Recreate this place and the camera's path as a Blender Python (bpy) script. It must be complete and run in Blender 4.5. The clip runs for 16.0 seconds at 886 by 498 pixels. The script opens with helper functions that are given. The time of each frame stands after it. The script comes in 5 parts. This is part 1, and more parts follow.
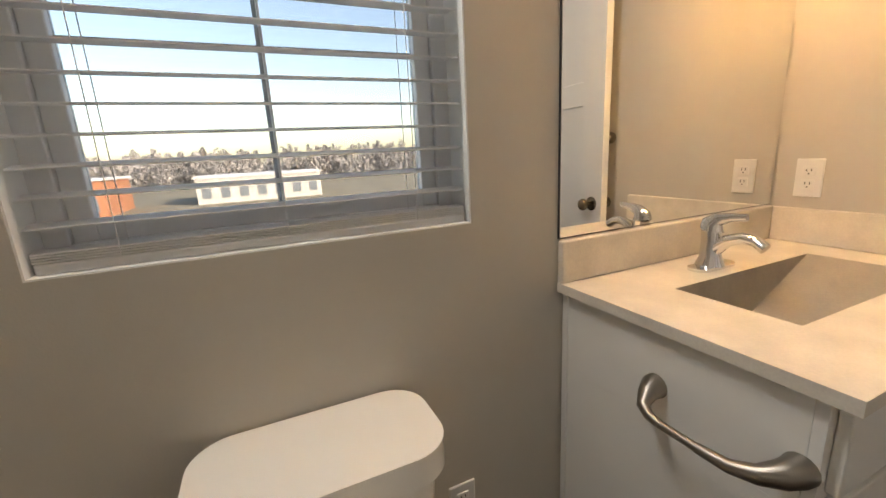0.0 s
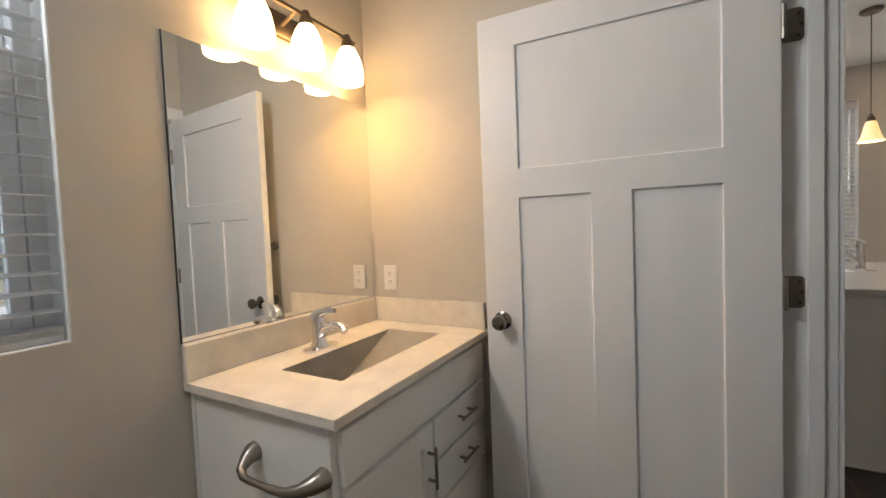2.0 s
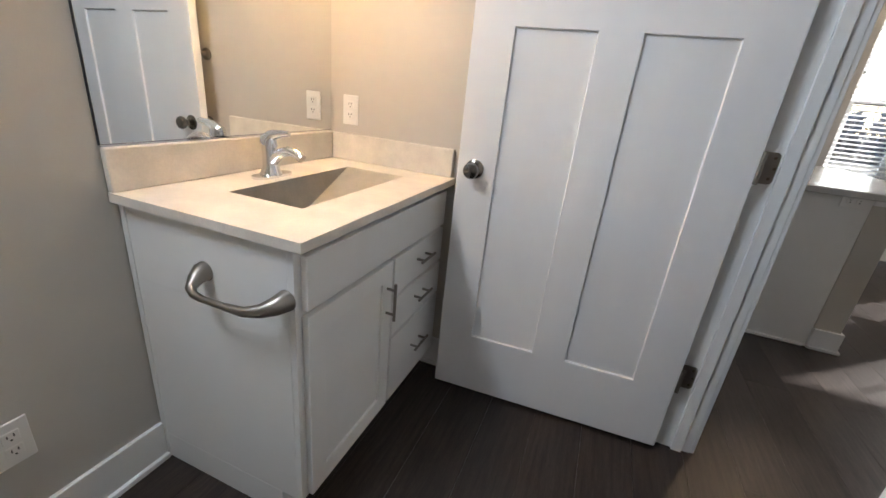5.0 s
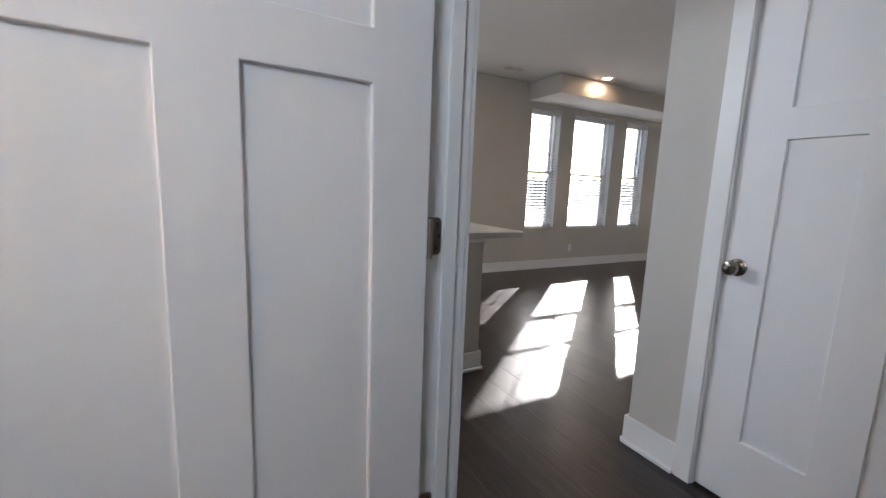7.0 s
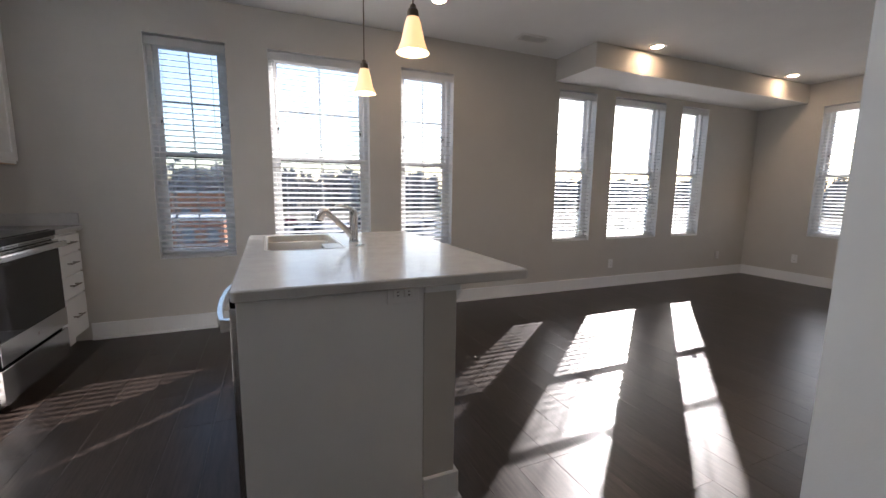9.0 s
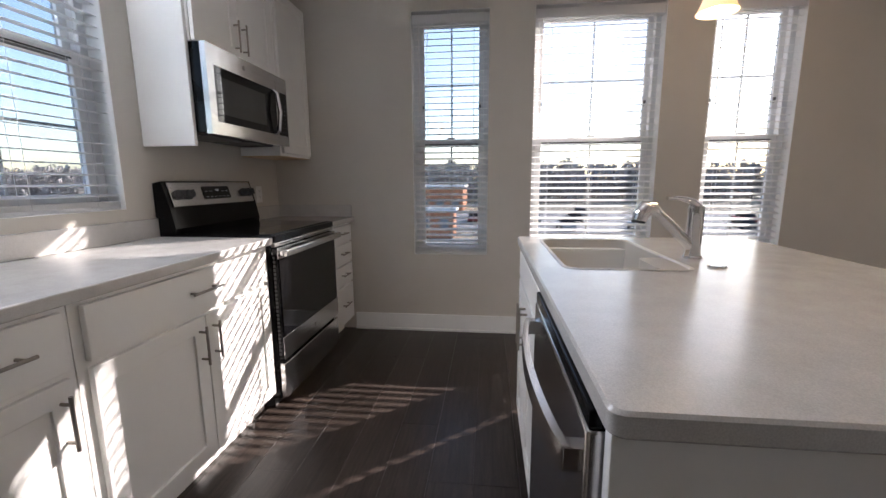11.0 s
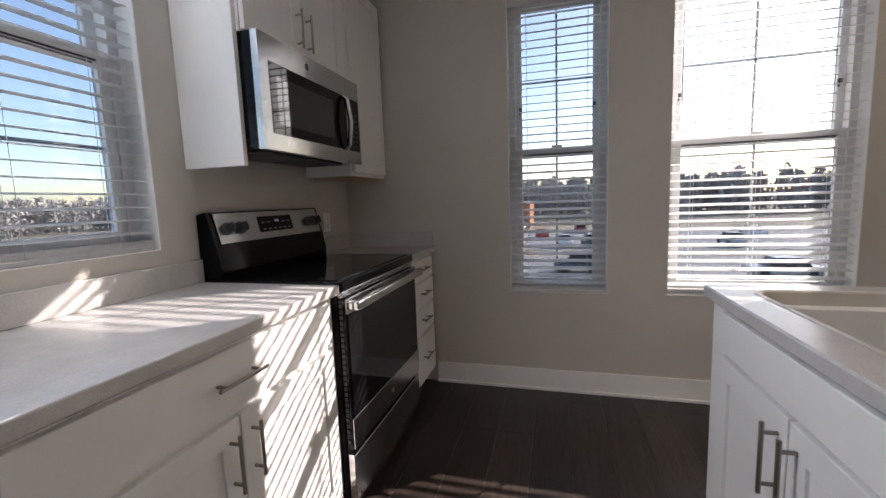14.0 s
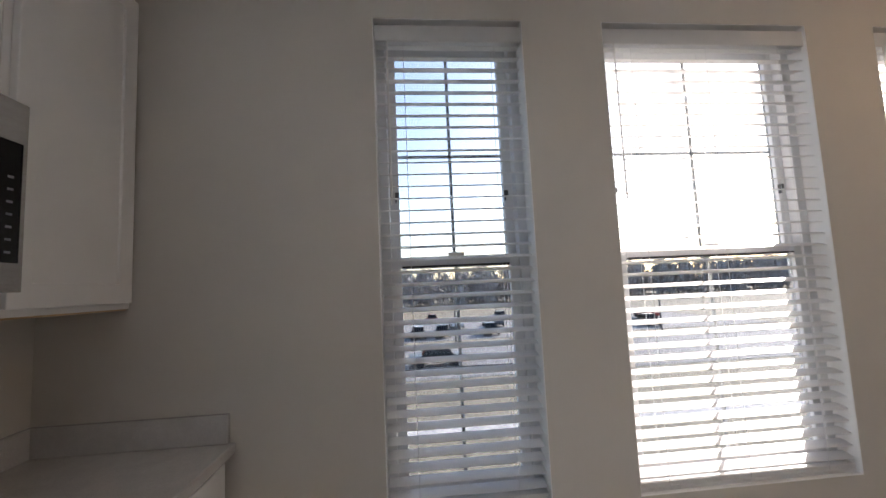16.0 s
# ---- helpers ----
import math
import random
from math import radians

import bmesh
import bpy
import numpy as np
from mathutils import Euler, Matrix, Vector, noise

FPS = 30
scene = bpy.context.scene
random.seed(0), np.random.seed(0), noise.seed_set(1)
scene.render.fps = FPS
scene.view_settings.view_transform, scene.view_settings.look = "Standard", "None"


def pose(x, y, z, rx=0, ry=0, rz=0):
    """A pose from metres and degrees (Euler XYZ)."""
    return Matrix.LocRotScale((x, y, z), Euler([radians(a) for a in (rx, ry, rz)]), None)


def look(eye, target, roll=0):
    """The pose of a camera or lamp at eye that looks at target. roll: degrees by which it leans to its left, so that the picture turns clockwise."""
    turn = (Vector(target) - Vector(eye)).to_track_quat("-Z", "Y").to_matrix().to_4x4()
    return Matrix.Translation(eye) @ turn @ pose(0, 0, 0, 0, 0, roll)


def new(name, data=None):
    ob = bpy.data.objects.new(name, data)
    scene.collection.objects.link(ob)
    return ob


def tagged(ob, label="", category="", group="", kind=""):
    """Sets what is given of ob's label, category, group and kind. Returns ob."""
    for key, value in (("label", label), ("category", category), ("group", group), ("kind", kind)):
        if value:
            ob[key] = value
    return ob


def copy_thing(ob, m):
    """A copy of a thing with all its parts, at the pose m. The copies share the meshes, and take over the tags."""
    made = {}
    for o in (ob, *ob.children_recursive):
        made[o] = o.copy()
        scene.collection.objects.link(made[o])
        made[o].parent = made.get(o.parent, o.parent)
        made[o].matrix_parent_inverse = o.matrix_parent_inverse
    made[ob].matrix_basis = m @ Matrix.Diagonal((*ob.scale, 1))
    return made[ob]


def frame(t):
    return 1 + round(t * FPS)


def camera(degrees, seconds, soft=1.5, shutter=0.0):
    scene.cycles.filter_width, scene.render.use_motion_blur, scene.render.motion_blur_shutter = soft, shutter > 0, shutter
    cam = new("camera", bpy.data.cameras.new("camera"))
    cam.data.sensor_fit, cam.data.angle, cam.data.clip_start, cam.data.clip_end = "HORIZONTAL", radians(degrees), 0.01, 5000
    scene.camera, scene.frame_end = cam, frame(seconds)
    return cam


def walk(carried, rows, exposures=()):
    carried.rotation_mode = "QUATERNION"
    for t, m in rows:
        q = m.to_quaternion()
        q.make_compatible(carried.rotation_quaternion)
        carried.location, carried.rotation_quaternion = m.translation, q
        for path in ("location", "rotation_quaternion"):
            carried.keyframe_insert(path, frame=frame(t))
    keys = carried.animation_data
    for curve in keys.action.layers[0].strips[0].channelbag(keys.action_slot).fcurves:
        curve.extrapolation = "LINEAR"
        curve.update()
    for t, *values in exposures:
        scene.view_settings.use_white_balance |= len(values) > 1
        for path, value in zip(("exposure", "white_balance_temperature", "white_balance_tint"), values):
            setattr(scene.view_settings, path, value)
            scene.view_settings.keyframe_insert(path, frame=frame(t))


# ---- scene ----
cam = camera(94.9, 16.0)
PATH = [
    (0, (0.86, -0.286, 1.202), (1.655, 1.492, 0.748), -3.1),
    (0.5, (0.841, -0.473, 1.228), (2.185, 0.951, 0.818), -2.5),
    (1, (0.857, -0.638, 1.231), (2.459, 0.533, 0.983), -1.8),
    (1.5, (0.868, -0.717, 1.269), (2.594, 0.292, 1.215), -2.2),
    (2, (0.876, -0.735, 1.274), (2.626, 0.231, 1.19), -2.3),
    (2.5, (0.874, -0.728, 1.209), (2.612, 0.216, 0.914), -2.1),
    (3, (0.866, -0.727, 1.167), (2.521, 0.272, 0.655), -1.9),
    (3.2, (0.867, -0.731, 1.155), (2.465, 0.311, 0.555), -1.5),
    (5.3, (0.929, -0.562, 1.179), (2.754, -0.069, 0.526), 7.5),
    (5.5, (0.941, -0.523, 1.166), (2.862, -0.22, 0.701), 6.9),
    (6, (1.006, -0.457, 1.208), (2.98, -0.506, 0.895), 3.5),
    (6.5, (1.214, -0.489, 1.175), (3.144, -0.918, 0.869), 2.4),
    (7, (1.496, -0.605, 1.18), (3.234, -1.55, 0.882), 2.2),
    (7.5, (1.709, -0.751, 1.17), (3.132, -2.132, 0.907), 1.8),
    (8, (1.85, -1.001, 1.161), (3.134, -2.51, 0.896), 2.0),
    (8.5, (2.036, -1.26, 1.168), (3.546, -2.543, 0.893), 1.5),
    (9, (2.3, -1.426, 1.21), (4.118, -2.21, 0.926), 0.8),
    (9.5, (2.585, -1.49, 1.206), (4.562, -1.529, 0.905), 0.6),
    (9.7, (2.678, -1.496, 1.201), (4.639, -1.244, 0.899), 0.3),
    (11.8, (3.234, -0.942, 1.121), (5.193, -0.846, 0.729), -1.9),
    (12, (3.188, -0.921, 1.098), (5.146, -0.966, 0.692), -2.2),
    (12.5, (3.132, -0.908, 1.107), (5.077, -1.053, 0.664), -2.3),
    (13, (3.191, -0.874, 1.163), (5.146, -0.834, 0.739), -2.2),
    (13.5, (3.457, -0.908, 1.186), (5.404, -0.587, 0.858), -2.1),
    (14, (3.72, -0.87, 1.198), (5.634, -0.338, 0.965), -2.1),
    (14.5, (3.998, -0.754, 1.245), (5.881, -0.093, 1.112), -2.5),
    (15, (4.276, -0.685, 1.406), (6.145, 0.027, 1.405), -3.1),
    (15.3, (4.414, -0.679, 1.454), (6.294, -0.003, 1.547), -3.0),
    (15.5, (4.516, -0.688, 1.44), (6.428, -0.117, 1.573), -2.7),
    (16, (4.809, -0.687, 1.384), (6.792, -0.877, 1.566), -2.6),
]
EXPOSURES = [(0.0, 2.75, 7800, 16), (0.5, 2.85, 7500, 15), (1.0, 2.8, 6950, 14), (2.0, 2.8, 6900, 14), (2.5, 3.05, 6500, 14), (3.2, 3.35, 6050, 13), (5.5, 3.1, 6100, 13), (6.0, 3.0, 6100, 13), (7.0, 3.0, 5950, 15), (8.0, 3.1, 5900, 16), (9.0, 2.85, 6050, 17), (12.0, 2.8, 6350, 19), (14.0, 2.55, 6400, 19), (15.5, 2.9, 6450, 19), (16.0, 2.75, 6400, 18)]
walk(cam, [(t, look(eye, target, roll)) for t, eye, target, roll in PATH], EXPOSURES)

# ---- world, sun ----
SUN_TO = Vector((1.0, -1.208, 0.715)).normalized()
world = bpy.data.worlds.new("sky")
scene.world = world
world.use_nodes = True
wn = world.node_tree.nodes
sky = wn.new("ShaderNodeTexSky")
sky.sky_type = "NISHITA"
sky.sun_disc = False
sky.dust_density = 1.2
sky.sun_elevation = math.asin(SUN_TO.z)
sky.sun_rotation = math.atan2(SUN_TO.x, SUN_TO.y)
wn["Background"].inputs["Strength"].default_value = 0.14
world.node_tree.links.new(sky.outputs[0], wn["Background"].inputs["Color"])
sun = new("sun", bpy.data.lights.new("sun", "SUN"))
sun.data.energy, sun.data.angle, sun.data.color = 3.2, radians(0.53), (1.0, 0.92, 0.82)
sun.matrix_world = look(SUN_TO * 60, (0, 0, 0))

# area lamps added at the heads of the two north openings, topping up daylight
for wx, ww, aim, power in ((0.906, 0.70, (1.2, -0.6, 1.2), 2.9), (4.47, 0.70, (3.3, -0.85, 1.7), 5.2)):
    day = new("window_daylight", bpy.data.lights.new("window_daylight", "AREA"))
    day.data.shape, day.data.size, day.data.size_y = "RECTANGLE", ww, 0.22
    day.data.energy, day.data.color = power, (0.87, 0.94, 1.0)
    day.matrix_world = look((wx, 0.488, 2.245), aim)



# ---- materials ----
def material(name, color, rough=0.5, metal=0.0, var=0.06, scale=6.0, bump=0.0, bump_scale=200.0, stretch=(1, 1, 1), coat=0.0, spec=0.5, fine=0.0, fine_scale=300.0, rand=0.0):
    m = bpy.data.materials.new(name)
    m.use_nodes = True
    nt = m.node_tree
    n, l = nt.nodes, nt.links
    b = n["Principled BSDF"]
    b.inputs["Roughness"].default_value = rough
    b.inputs["Metallic"].default_value = metal
    b.inputs["Coat Weight"].default_value = coat
    b.inputs["Specular IOR Level"].default_value = spec
    tc = n.new("ShaderNodeTexCoord")
    mp = n.new("ShaderNodeMapping")
    mp.inputs["Scale"].default_value = stretch
    l.new(tc.outputs["Object"], mp.inputs["Vector"])
    vec = mp.outputs["Vector"]
    if rand:
        oi = n.new("ShaderNodeObjectInfo")
        ad = n.new("ShaderNodeVectorMath")
        ad.operation = "ADD"
        mu = n.new("ShaderNodeMath")
        mu.operation = "MULTIPLY"
        mu.inputs[1].default_value = 37.0
        l.new(oi.outputs["Random"], mu.inputs[0])
        l.new(mp.outputs["Vector"], ad.inputs[0])
        l.new(mu.outputs[0], ad.inputs[1])
        vec = ad.outputs[0]
    t1 = n.new("ShaderNodeTexNoise")
    t1.inputs["Scale"].default_value = scale
    t1.inputs["Detail"].default_value = 6
    t1.inputs["Roughness"].default_value = 0.6
    l.new(vec, t1.inputs["Vector"])
    r1 = n.new("ShaderNodeMapRange")
    r1.inputs["From Min"].default_value, r1.inputs["From Max"].default_value = 0.3, 0.7
    r1.inputs["To Min"].default_value, r1.inputs["To Max"].default_value = 1 - var, 1 + var
    l.new(t1.outputs["Fac"], r1.inputs["Value"])
    fac = r1.outputs[0]
    if fine:
        t2 = n.new("ShaderNodeTexNoise")
        t2.inputs["Scale"].default_value = fine_scale
        t2.inputs["Detail"].default_value = 2
        l.new(vec, t2.inputs["Vector"])
        r2 = n.new("ShaderNodeMapRange")
        r2.inputs["From Min"].default_value, r2.inputs["From Max"].default_value = 0.35, 0.65
        r2.inputs["To Min"].default_value, r2.inputs["To Max"].default_value = 1 - fine, 1 + fine
        l.new(t2.outputs["Fac"], r2.inputs["Value"])
        mm = n.new("ShaderNodeMath")
        mm.operation = "MULTIPLY"
        l.new(fac, mm.inputs[0])
        l.new(r2.outputs[0], mm.inputs[1])
        fac = mm.outputs[0]
    if rand:
        r3 = n.new("ShaderNodeMapRange")
        r3.inputs["To Min"].default_value, r3.inputs["To Max"].default_value = 1 - rand, 1 + rand
        l.new(oi.outputs["Random"], r3.inputs["Value"])
        m3 = n.new("ShaderNodeMath")
        m3.operation = "MULTIPLY"
        l.new(fac, m3.inputs[0])
        l.new(r3.outputs[0], m3.inputs[1])
        fac = m3.outputs[0]
    sc = n.new("ShaderNodeVectorMath")
    sc.operation = "SCALE"
    sc.inputs[0].default_value = color
    l.new(fac, sc.inputs["Scale"])
    l.new(sc.outputs[0], b.inputs["Base Color"])
    rr = n.new("ShaderNodeMapRange")
    rr.inputs["To Min"].default_value, rr.inputs["To Max"].default_value = max(0.0, rough * 0.85), min(1.0, rough * 1.15)
    l.new(t1.outputs["Fac"], rr.inputs["Value"])
    l.new(rr.outputs[0], b.inputs["Roughness"])
    if bump:
        t4 = n.new("ShaderNodeTexNoise")
        t4.inputs["Scale"].default_value = bump_scale
        t4.inputs["Detail"].default_value = 3
        l.new(vec, t4.inputs["Vector"])
        bp = n.new("ShaderNodeBump")
        bp.inputs["Strength"].default_value = bump
        bp.inputs["Distance"].default_value = 0.002
        l.new(t4.outputs["Fac"], bp.inputs["Height"])
        l.new(bp.outputs[0], b.inputs["Normal"])
    return m


def emitter(name, color, strength):
    m = bpy.data.materials.new(name)
    m.use_nodes = True
    b = m.node_tree.nodes["Principled BSDF"]
    b.inputs["Base Color"].default_value = (0.8, 0.75, 0.65, 1)
    b.inputs["Roughness"].default_value = 0.35
    b.inputs["Emission Color"].default_value = (*color, 1)
    b.inputs["Emission Strength"].default_value = strength
    return m


def window_glass():
    m = bpy.data.materials.new("window glass")
    m.use_nodes = True
    n, l = m.node_tree.nodes, m.node_tree.links
    n.remove(n["Principled BSDF"])
    tr = n.new("ShaderNodeBsdfTransparent")
    # grey tint takes down the brightness of the view outside
    tr.inputs["Color"].default_value = (0.54, 0.555, 0.56, 1)
    gl = n.new("ShaderNodeBsdfGlossy")
    gl.inputs["Roughness"].default_value = 0.01
    lw = n.new("ShaderNodeLayerWeight")
    lw.inputs["Blend"].default_value = 0.5
    pw = n.new("ShaderNodeMath")
    pw.operation = "POWER"
    pw.inputs[1].default_value = 4.0
    l.new(lw.outputs["Facing"], pw.inputs[0])
    fr = n.new("ShaderNodeMapRange")
    fr.inputs["To Min"].default_value, fr.inputs["To Max"].default_value = 0.03, 0.6
    l.new(pw.outputs[0], fr.inputs["Value"])
    mx = n.new("ShaderNodeMixShader")
    l.new(fr.outputs[0], mx.inputs[0])
    l.new(tr.outputs[0], mx.inputs[1])
    l.new(gl.outputs[0], mx.inputs[2])
    l.new(mx.outputs[0], n["Material Output"].inputs["Surface"])
    return m


WALL = material("greige wall paint", (0.55, 0.52, 0.47), 0.65, var=0.03, scale=2.5, bump=0.12, bump_scale=260)
CEILING = material("white ceiling paint", (0.82, 0.82, 0.81), 0.8, var=0.03, scale=2, bump=0.25, bump_scale=140)
TRIM = material("white semi gloss trim paint", (0.82, 0.82, 0.81), 0.35, var=0.02, scale=3, bump=0.04, bump_scale=90)
DOORPAINT = material("white painted door", (0.80, 0.80, 0.81), 0.4, var=0.025, scale=3, bump=0.12, bump_scale=120, stretch=(1, 1, 0.08))
CABINET = material("white cabinet paint", (0.81, 0.805, 0.785), 0.4, var=0.025, scale=3, bump=0.05, bump_scale=80)
CABIN = material("cabinet inside", (0.45, 0.44, 0.42), 0.6)
WOODEDGE = material("raw birch ply edge", (0.55, 0.38, 0.22), 0.6, var=0.2, scale=10, stretch=(1, 8, 1))
QUARTZ = material("pale grey quartz", (0.53, 0.515, 0.495), 0.2, var=0.06, scale=14, fine=0.08, fine_scale=420)
MARBLE = material("cultured marble", (0.72, 0.67, 0.59), 0.34, var=0.12, scale=9, fine=0.03, fine_scale=200)
SINKW = material("off white composite", (0.50, 0.47, 0.42), 0.3, var=0.03, scale=5)
PORCELAIN = material("white porcelain", (0.80, 0.79, 0.76), 0.1, var=0.015, scale=3, coat=0.4)
PLASTIC = material("white plastic", (0.80, 0.79, 0.77), 0.35, var=0.02)
SLOT = material("dark slot", (0.05, 0.05, 0.05), 0.6)
BLIND = material("white vinyl slat", (0.84, 0.84, 0.84), 0.45, var=0.03, scale=8)
bn, bl = BLIND.node_tree.nodes, BLIND.node_tree.links
thin = bn.new("ShaderNodeBsdfTranslucent")
thin.inputs["Color"].default_value = (0.86, 0.86, 0.85, 1)
both = bn.new("ShaderNodeMixShader")
both.inputs[0].default_value = 0.48
bl.new(bn["Principled BSDF"].outputs[0], both.inputs[1])
bl.new(thin.outputs[0], both.inputs[2])
bl.new(both.outputs[0], bn["Material Output"].inputs["Surface"])
VINYL = material("white vinyl frame", (0.80, 0.81, 0.82), 0.4, var=0.02)
CORD = material("white cord", (0.75, 0.75, 0.75), 0.8)
STEEL = material("brushed stainless steel", (0.60, 0.59, 0.58), 0.19, 1.0, var=0.08, scale=4, bump=0.05, bump_scale=60, stretch=(1, 1, 60))
STEELV = material("brushed stainless steel upright", (0.60, 0.59, 0.58), 0.27, 1.0, var=0.08, scale=4, bump=0.05, bump_scale=60, stretch=(60, 60, 1))
NICKEL = material("satin nickel", (0.30, 0.275, 0.245), 0.37, 1.0, var=0.05, scale=30)
KNOBMETAL = material("polished dark nickel", (0.24, 0.22, 0.195), 0.2, 1.0, var=0.05, scale=30)
BRONZE = material("aged nickel", (0.16, 0.13, 0.10), 0.35, 0.9, var=0.1, scale=30)
CHROME = material("polished chrome", (0.80, 0.80, 0.81), 0.06, 1.0, var=0.02)
BLACK = material("black enamel", (0.005, 0.005, 0.0055), 0.16, var=0.1, scale=8, spec=0.16)
BLACKGLASS = material("black glass", (0.006, 0.006, 0.007), 0.035, var=0.05, scale=4, spec=0.34)
DARKPL = material("dark plastic", (0.03, 0.03, 0.032), 0.5)
GASKET = material("grey gasket", (0.10, 0.10, 0.10), 0.6)
DISPLAY = emitter("clock digits", (0.75, 0.9, 1.0), 0.05)
GLASS = window_glass()
MIRROR = material("silvered mirror", (0.86, 0.87, 0.85), 0.015, 1.0, var=0.01)
FLOORWOOD = material("dark espresso plank", (0.034, 0.0255, 0.0215), 0.30, var=0.45, scale=5, stretch=(1, 14, 1), bump=0.22, bump_scale=18, fine=0.25, fine_scale=60, rand=0.28, spec=0.38)
SUBFLOOR = material("dark joint", (0.012, 0.01, 0.009), 0.8)
VSHADE = emitter("lit frosted vanity glass", (1.0, 0.62, 0.26), 1.7)
PSHADE = emitter("lit amber pendant glass", (1.0, 0.50, 0.19), 0.2)
BULB = emitter("lit bulb", (1.0, 0.66, 0.32), 16.0)
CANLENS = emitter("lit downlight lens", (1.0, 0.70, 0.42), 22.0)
PBULB = emitter("lit pendant bulb", (1.0, 0.74, 0.42), 10.0)


# ---- mesh helpers ----
def box(bm, x0, x1, y0, y1, z0, z1):
    r = bmesh.ops.create_cube(bm, size=1.0, matrix=Matrix.Translation(((x0 + x1) / 2, (y0 + y1) / 2, (z0 + z1) / 2)) @ Matrix.Diagonal((abs(x1 - x0), abs(y1 - y0), abs(z1 - z0), 1)))
    return r["verts"]


def tube(bm, pts, radii, seg=14, flat=1.0, cap=True):
    """A round (or flattened) tube swept along points."""
    pts = [Vector(p) for p in pts]
    if isinstance(radii, (int, float)):
        radii = [radii] * len(pts)
    rings, prev = [], None
    for i, p in enumerate(pts):
        d = (pts[min(i + 1, len(pts) - 1)] - pts[max(i - 1, 0)]).normalized()
        ref = prev if prev is not None else (Vector((0, 0, 1)) if abs(d.z) < 0.9 else Vector((1, 0, 0)))
        u = (ref - d * ref.dot(d)).normalized()
        prev = u
        v = d.cross(u)
        rings.append([bm.verts.new(p + u * (radii[i] * math.cos(2 * math.pi * k / seg)) + v * (radii[i] * flat * math.sin(2 * math.pi * k / seg))) for k in range(seg)])
    for a, b in zip(rings, rings[1:]):
        for k in range(seg):
            bm.faces.new((a[k], a[(k + 1) % seg], b[(k + 1) % seg], b[k]))
    if cap:
        bm.faces.new(rings[0][::-1])
        bm.faces.new(rings[-1])


def lathe(bm, profile, at=(0, 0, 0), seg=28, axis="z"):
    rings = []
    for r, h in profile:
        ring = []
        for k in range(seg):
            a = 2 * math.pi * k / seg
            c, s = r * math.cos(a), r * math.sin(a)
            p = (c, s, h) if axis == "z" else ((c, h, s) if axis == "y" else (h, c, s))
            ring.append(bm.verts.new((at[0] + p[0], at[1] + p[1], at[2] + p[2])))
        rings.append(ring)
    for a, b in zip(rings, rings[1:]):
        for k in range(seg):
            bm.faces.new((a[k], a[(k + 1) % seg], b[(k + 1) % seg], b[k]))
    for ring, rev in ((rings[0], True), (rings[-1], False)):
        if (ring[0].co - ring[seg // 2].co).length > 1e-4:
            bm.faces.new(ring[::-1] if rev else ring)
    bmesh.ops.remove_doubles(bm, verts=bm.verts, dist=1e-5)


def prism(bm, outline, z0, z1):
    """An upright prism over an outline of (x, y)."""
    lo = [bm.verts.new((x, y, z0)) for x, y in outline]
    hi = [bm.verts.new((x, y, z1)) for x, y in outline]
    k = len(outline)
    bm.faces.new(lo[::-1])
    bm.faces.new(hi)
    for i in range(k):
        bm.faces.new((lo[i], lo[(i + 1) % k], hi[(i + 1) % k], hi[i]))


def rounded(x0, x1, y0, y1, r, seg=5, r2=None):
    out = []
    for cx, cy, a0 in ((x1 - r, y1 - r, 0), (x0 + r, y1 - r, 90), (x0 + r, y0 + r, 180), (x1 - r, y0 + r, 270)):
        for i in range(seg + 1):
            a = radians(a0 + 90 * i / seg)
            out.append((cx + r * math.cos(a), cy + r * math.sin(a)))
    return out


def finish(bm, name, mat, bevel=0.0, seg=2, smooth=35):
    if bevel:
        bmesh.ops.bevel(bm, geom=[e for e in bm.edges if e.is_manifold and e.calc_face_angle(0) > radians(40)], offset=bevel, segments=seg, affect="EDGES", profile=0.5, clamp_overlap=True)
    bmesh.ops.recalc_face_normals(bm, faces=bm.faces)
    for f in bm.faces:
        f.smooth = not bevel or (seg > 2 and f.calc_area() < 0.006)
    for e in bm.edges:
        if len(e.link_faces) == 2 and e.calc_face_angle(0) > radians(smooth):
            e.smooth = False
    me = bpy.data.meshes.new(name)
    bm.to_mesh(me)
    bm.free()
    me.materials.append(mat)
    return me


def thing(name, at=(0, 0, 0), rz=0, label="", category="", group="", kind=""):
    ob = new(name)
    ob.matrix_basis = pose(*at, 0, 0, rz)
    return tagged(ob, label, category, group, kind)


def part(name, bm, mat, parent, label="", bevel=0.0, seg=2):
    ob = new(name, finish(bm, name, mat, bevel, seg))
    ob.parent = parent
    if label:
        ob["label"] = label
    return ob


def solid(name, bm, mat, label="", category="", kind="", bevel=0.0, group="", seg=2):
    return tagged(new(name, finish(bm, name, mat, bevel, seg)), label, category, group, kind)


def boxpart(name, dims, mat, parent, bevel=0.0015, label="", seg=2):
    bm = bmesh.new()
    box(bm, *dims)
    return part(name, bm, mat, parent, label, bevel, seg)


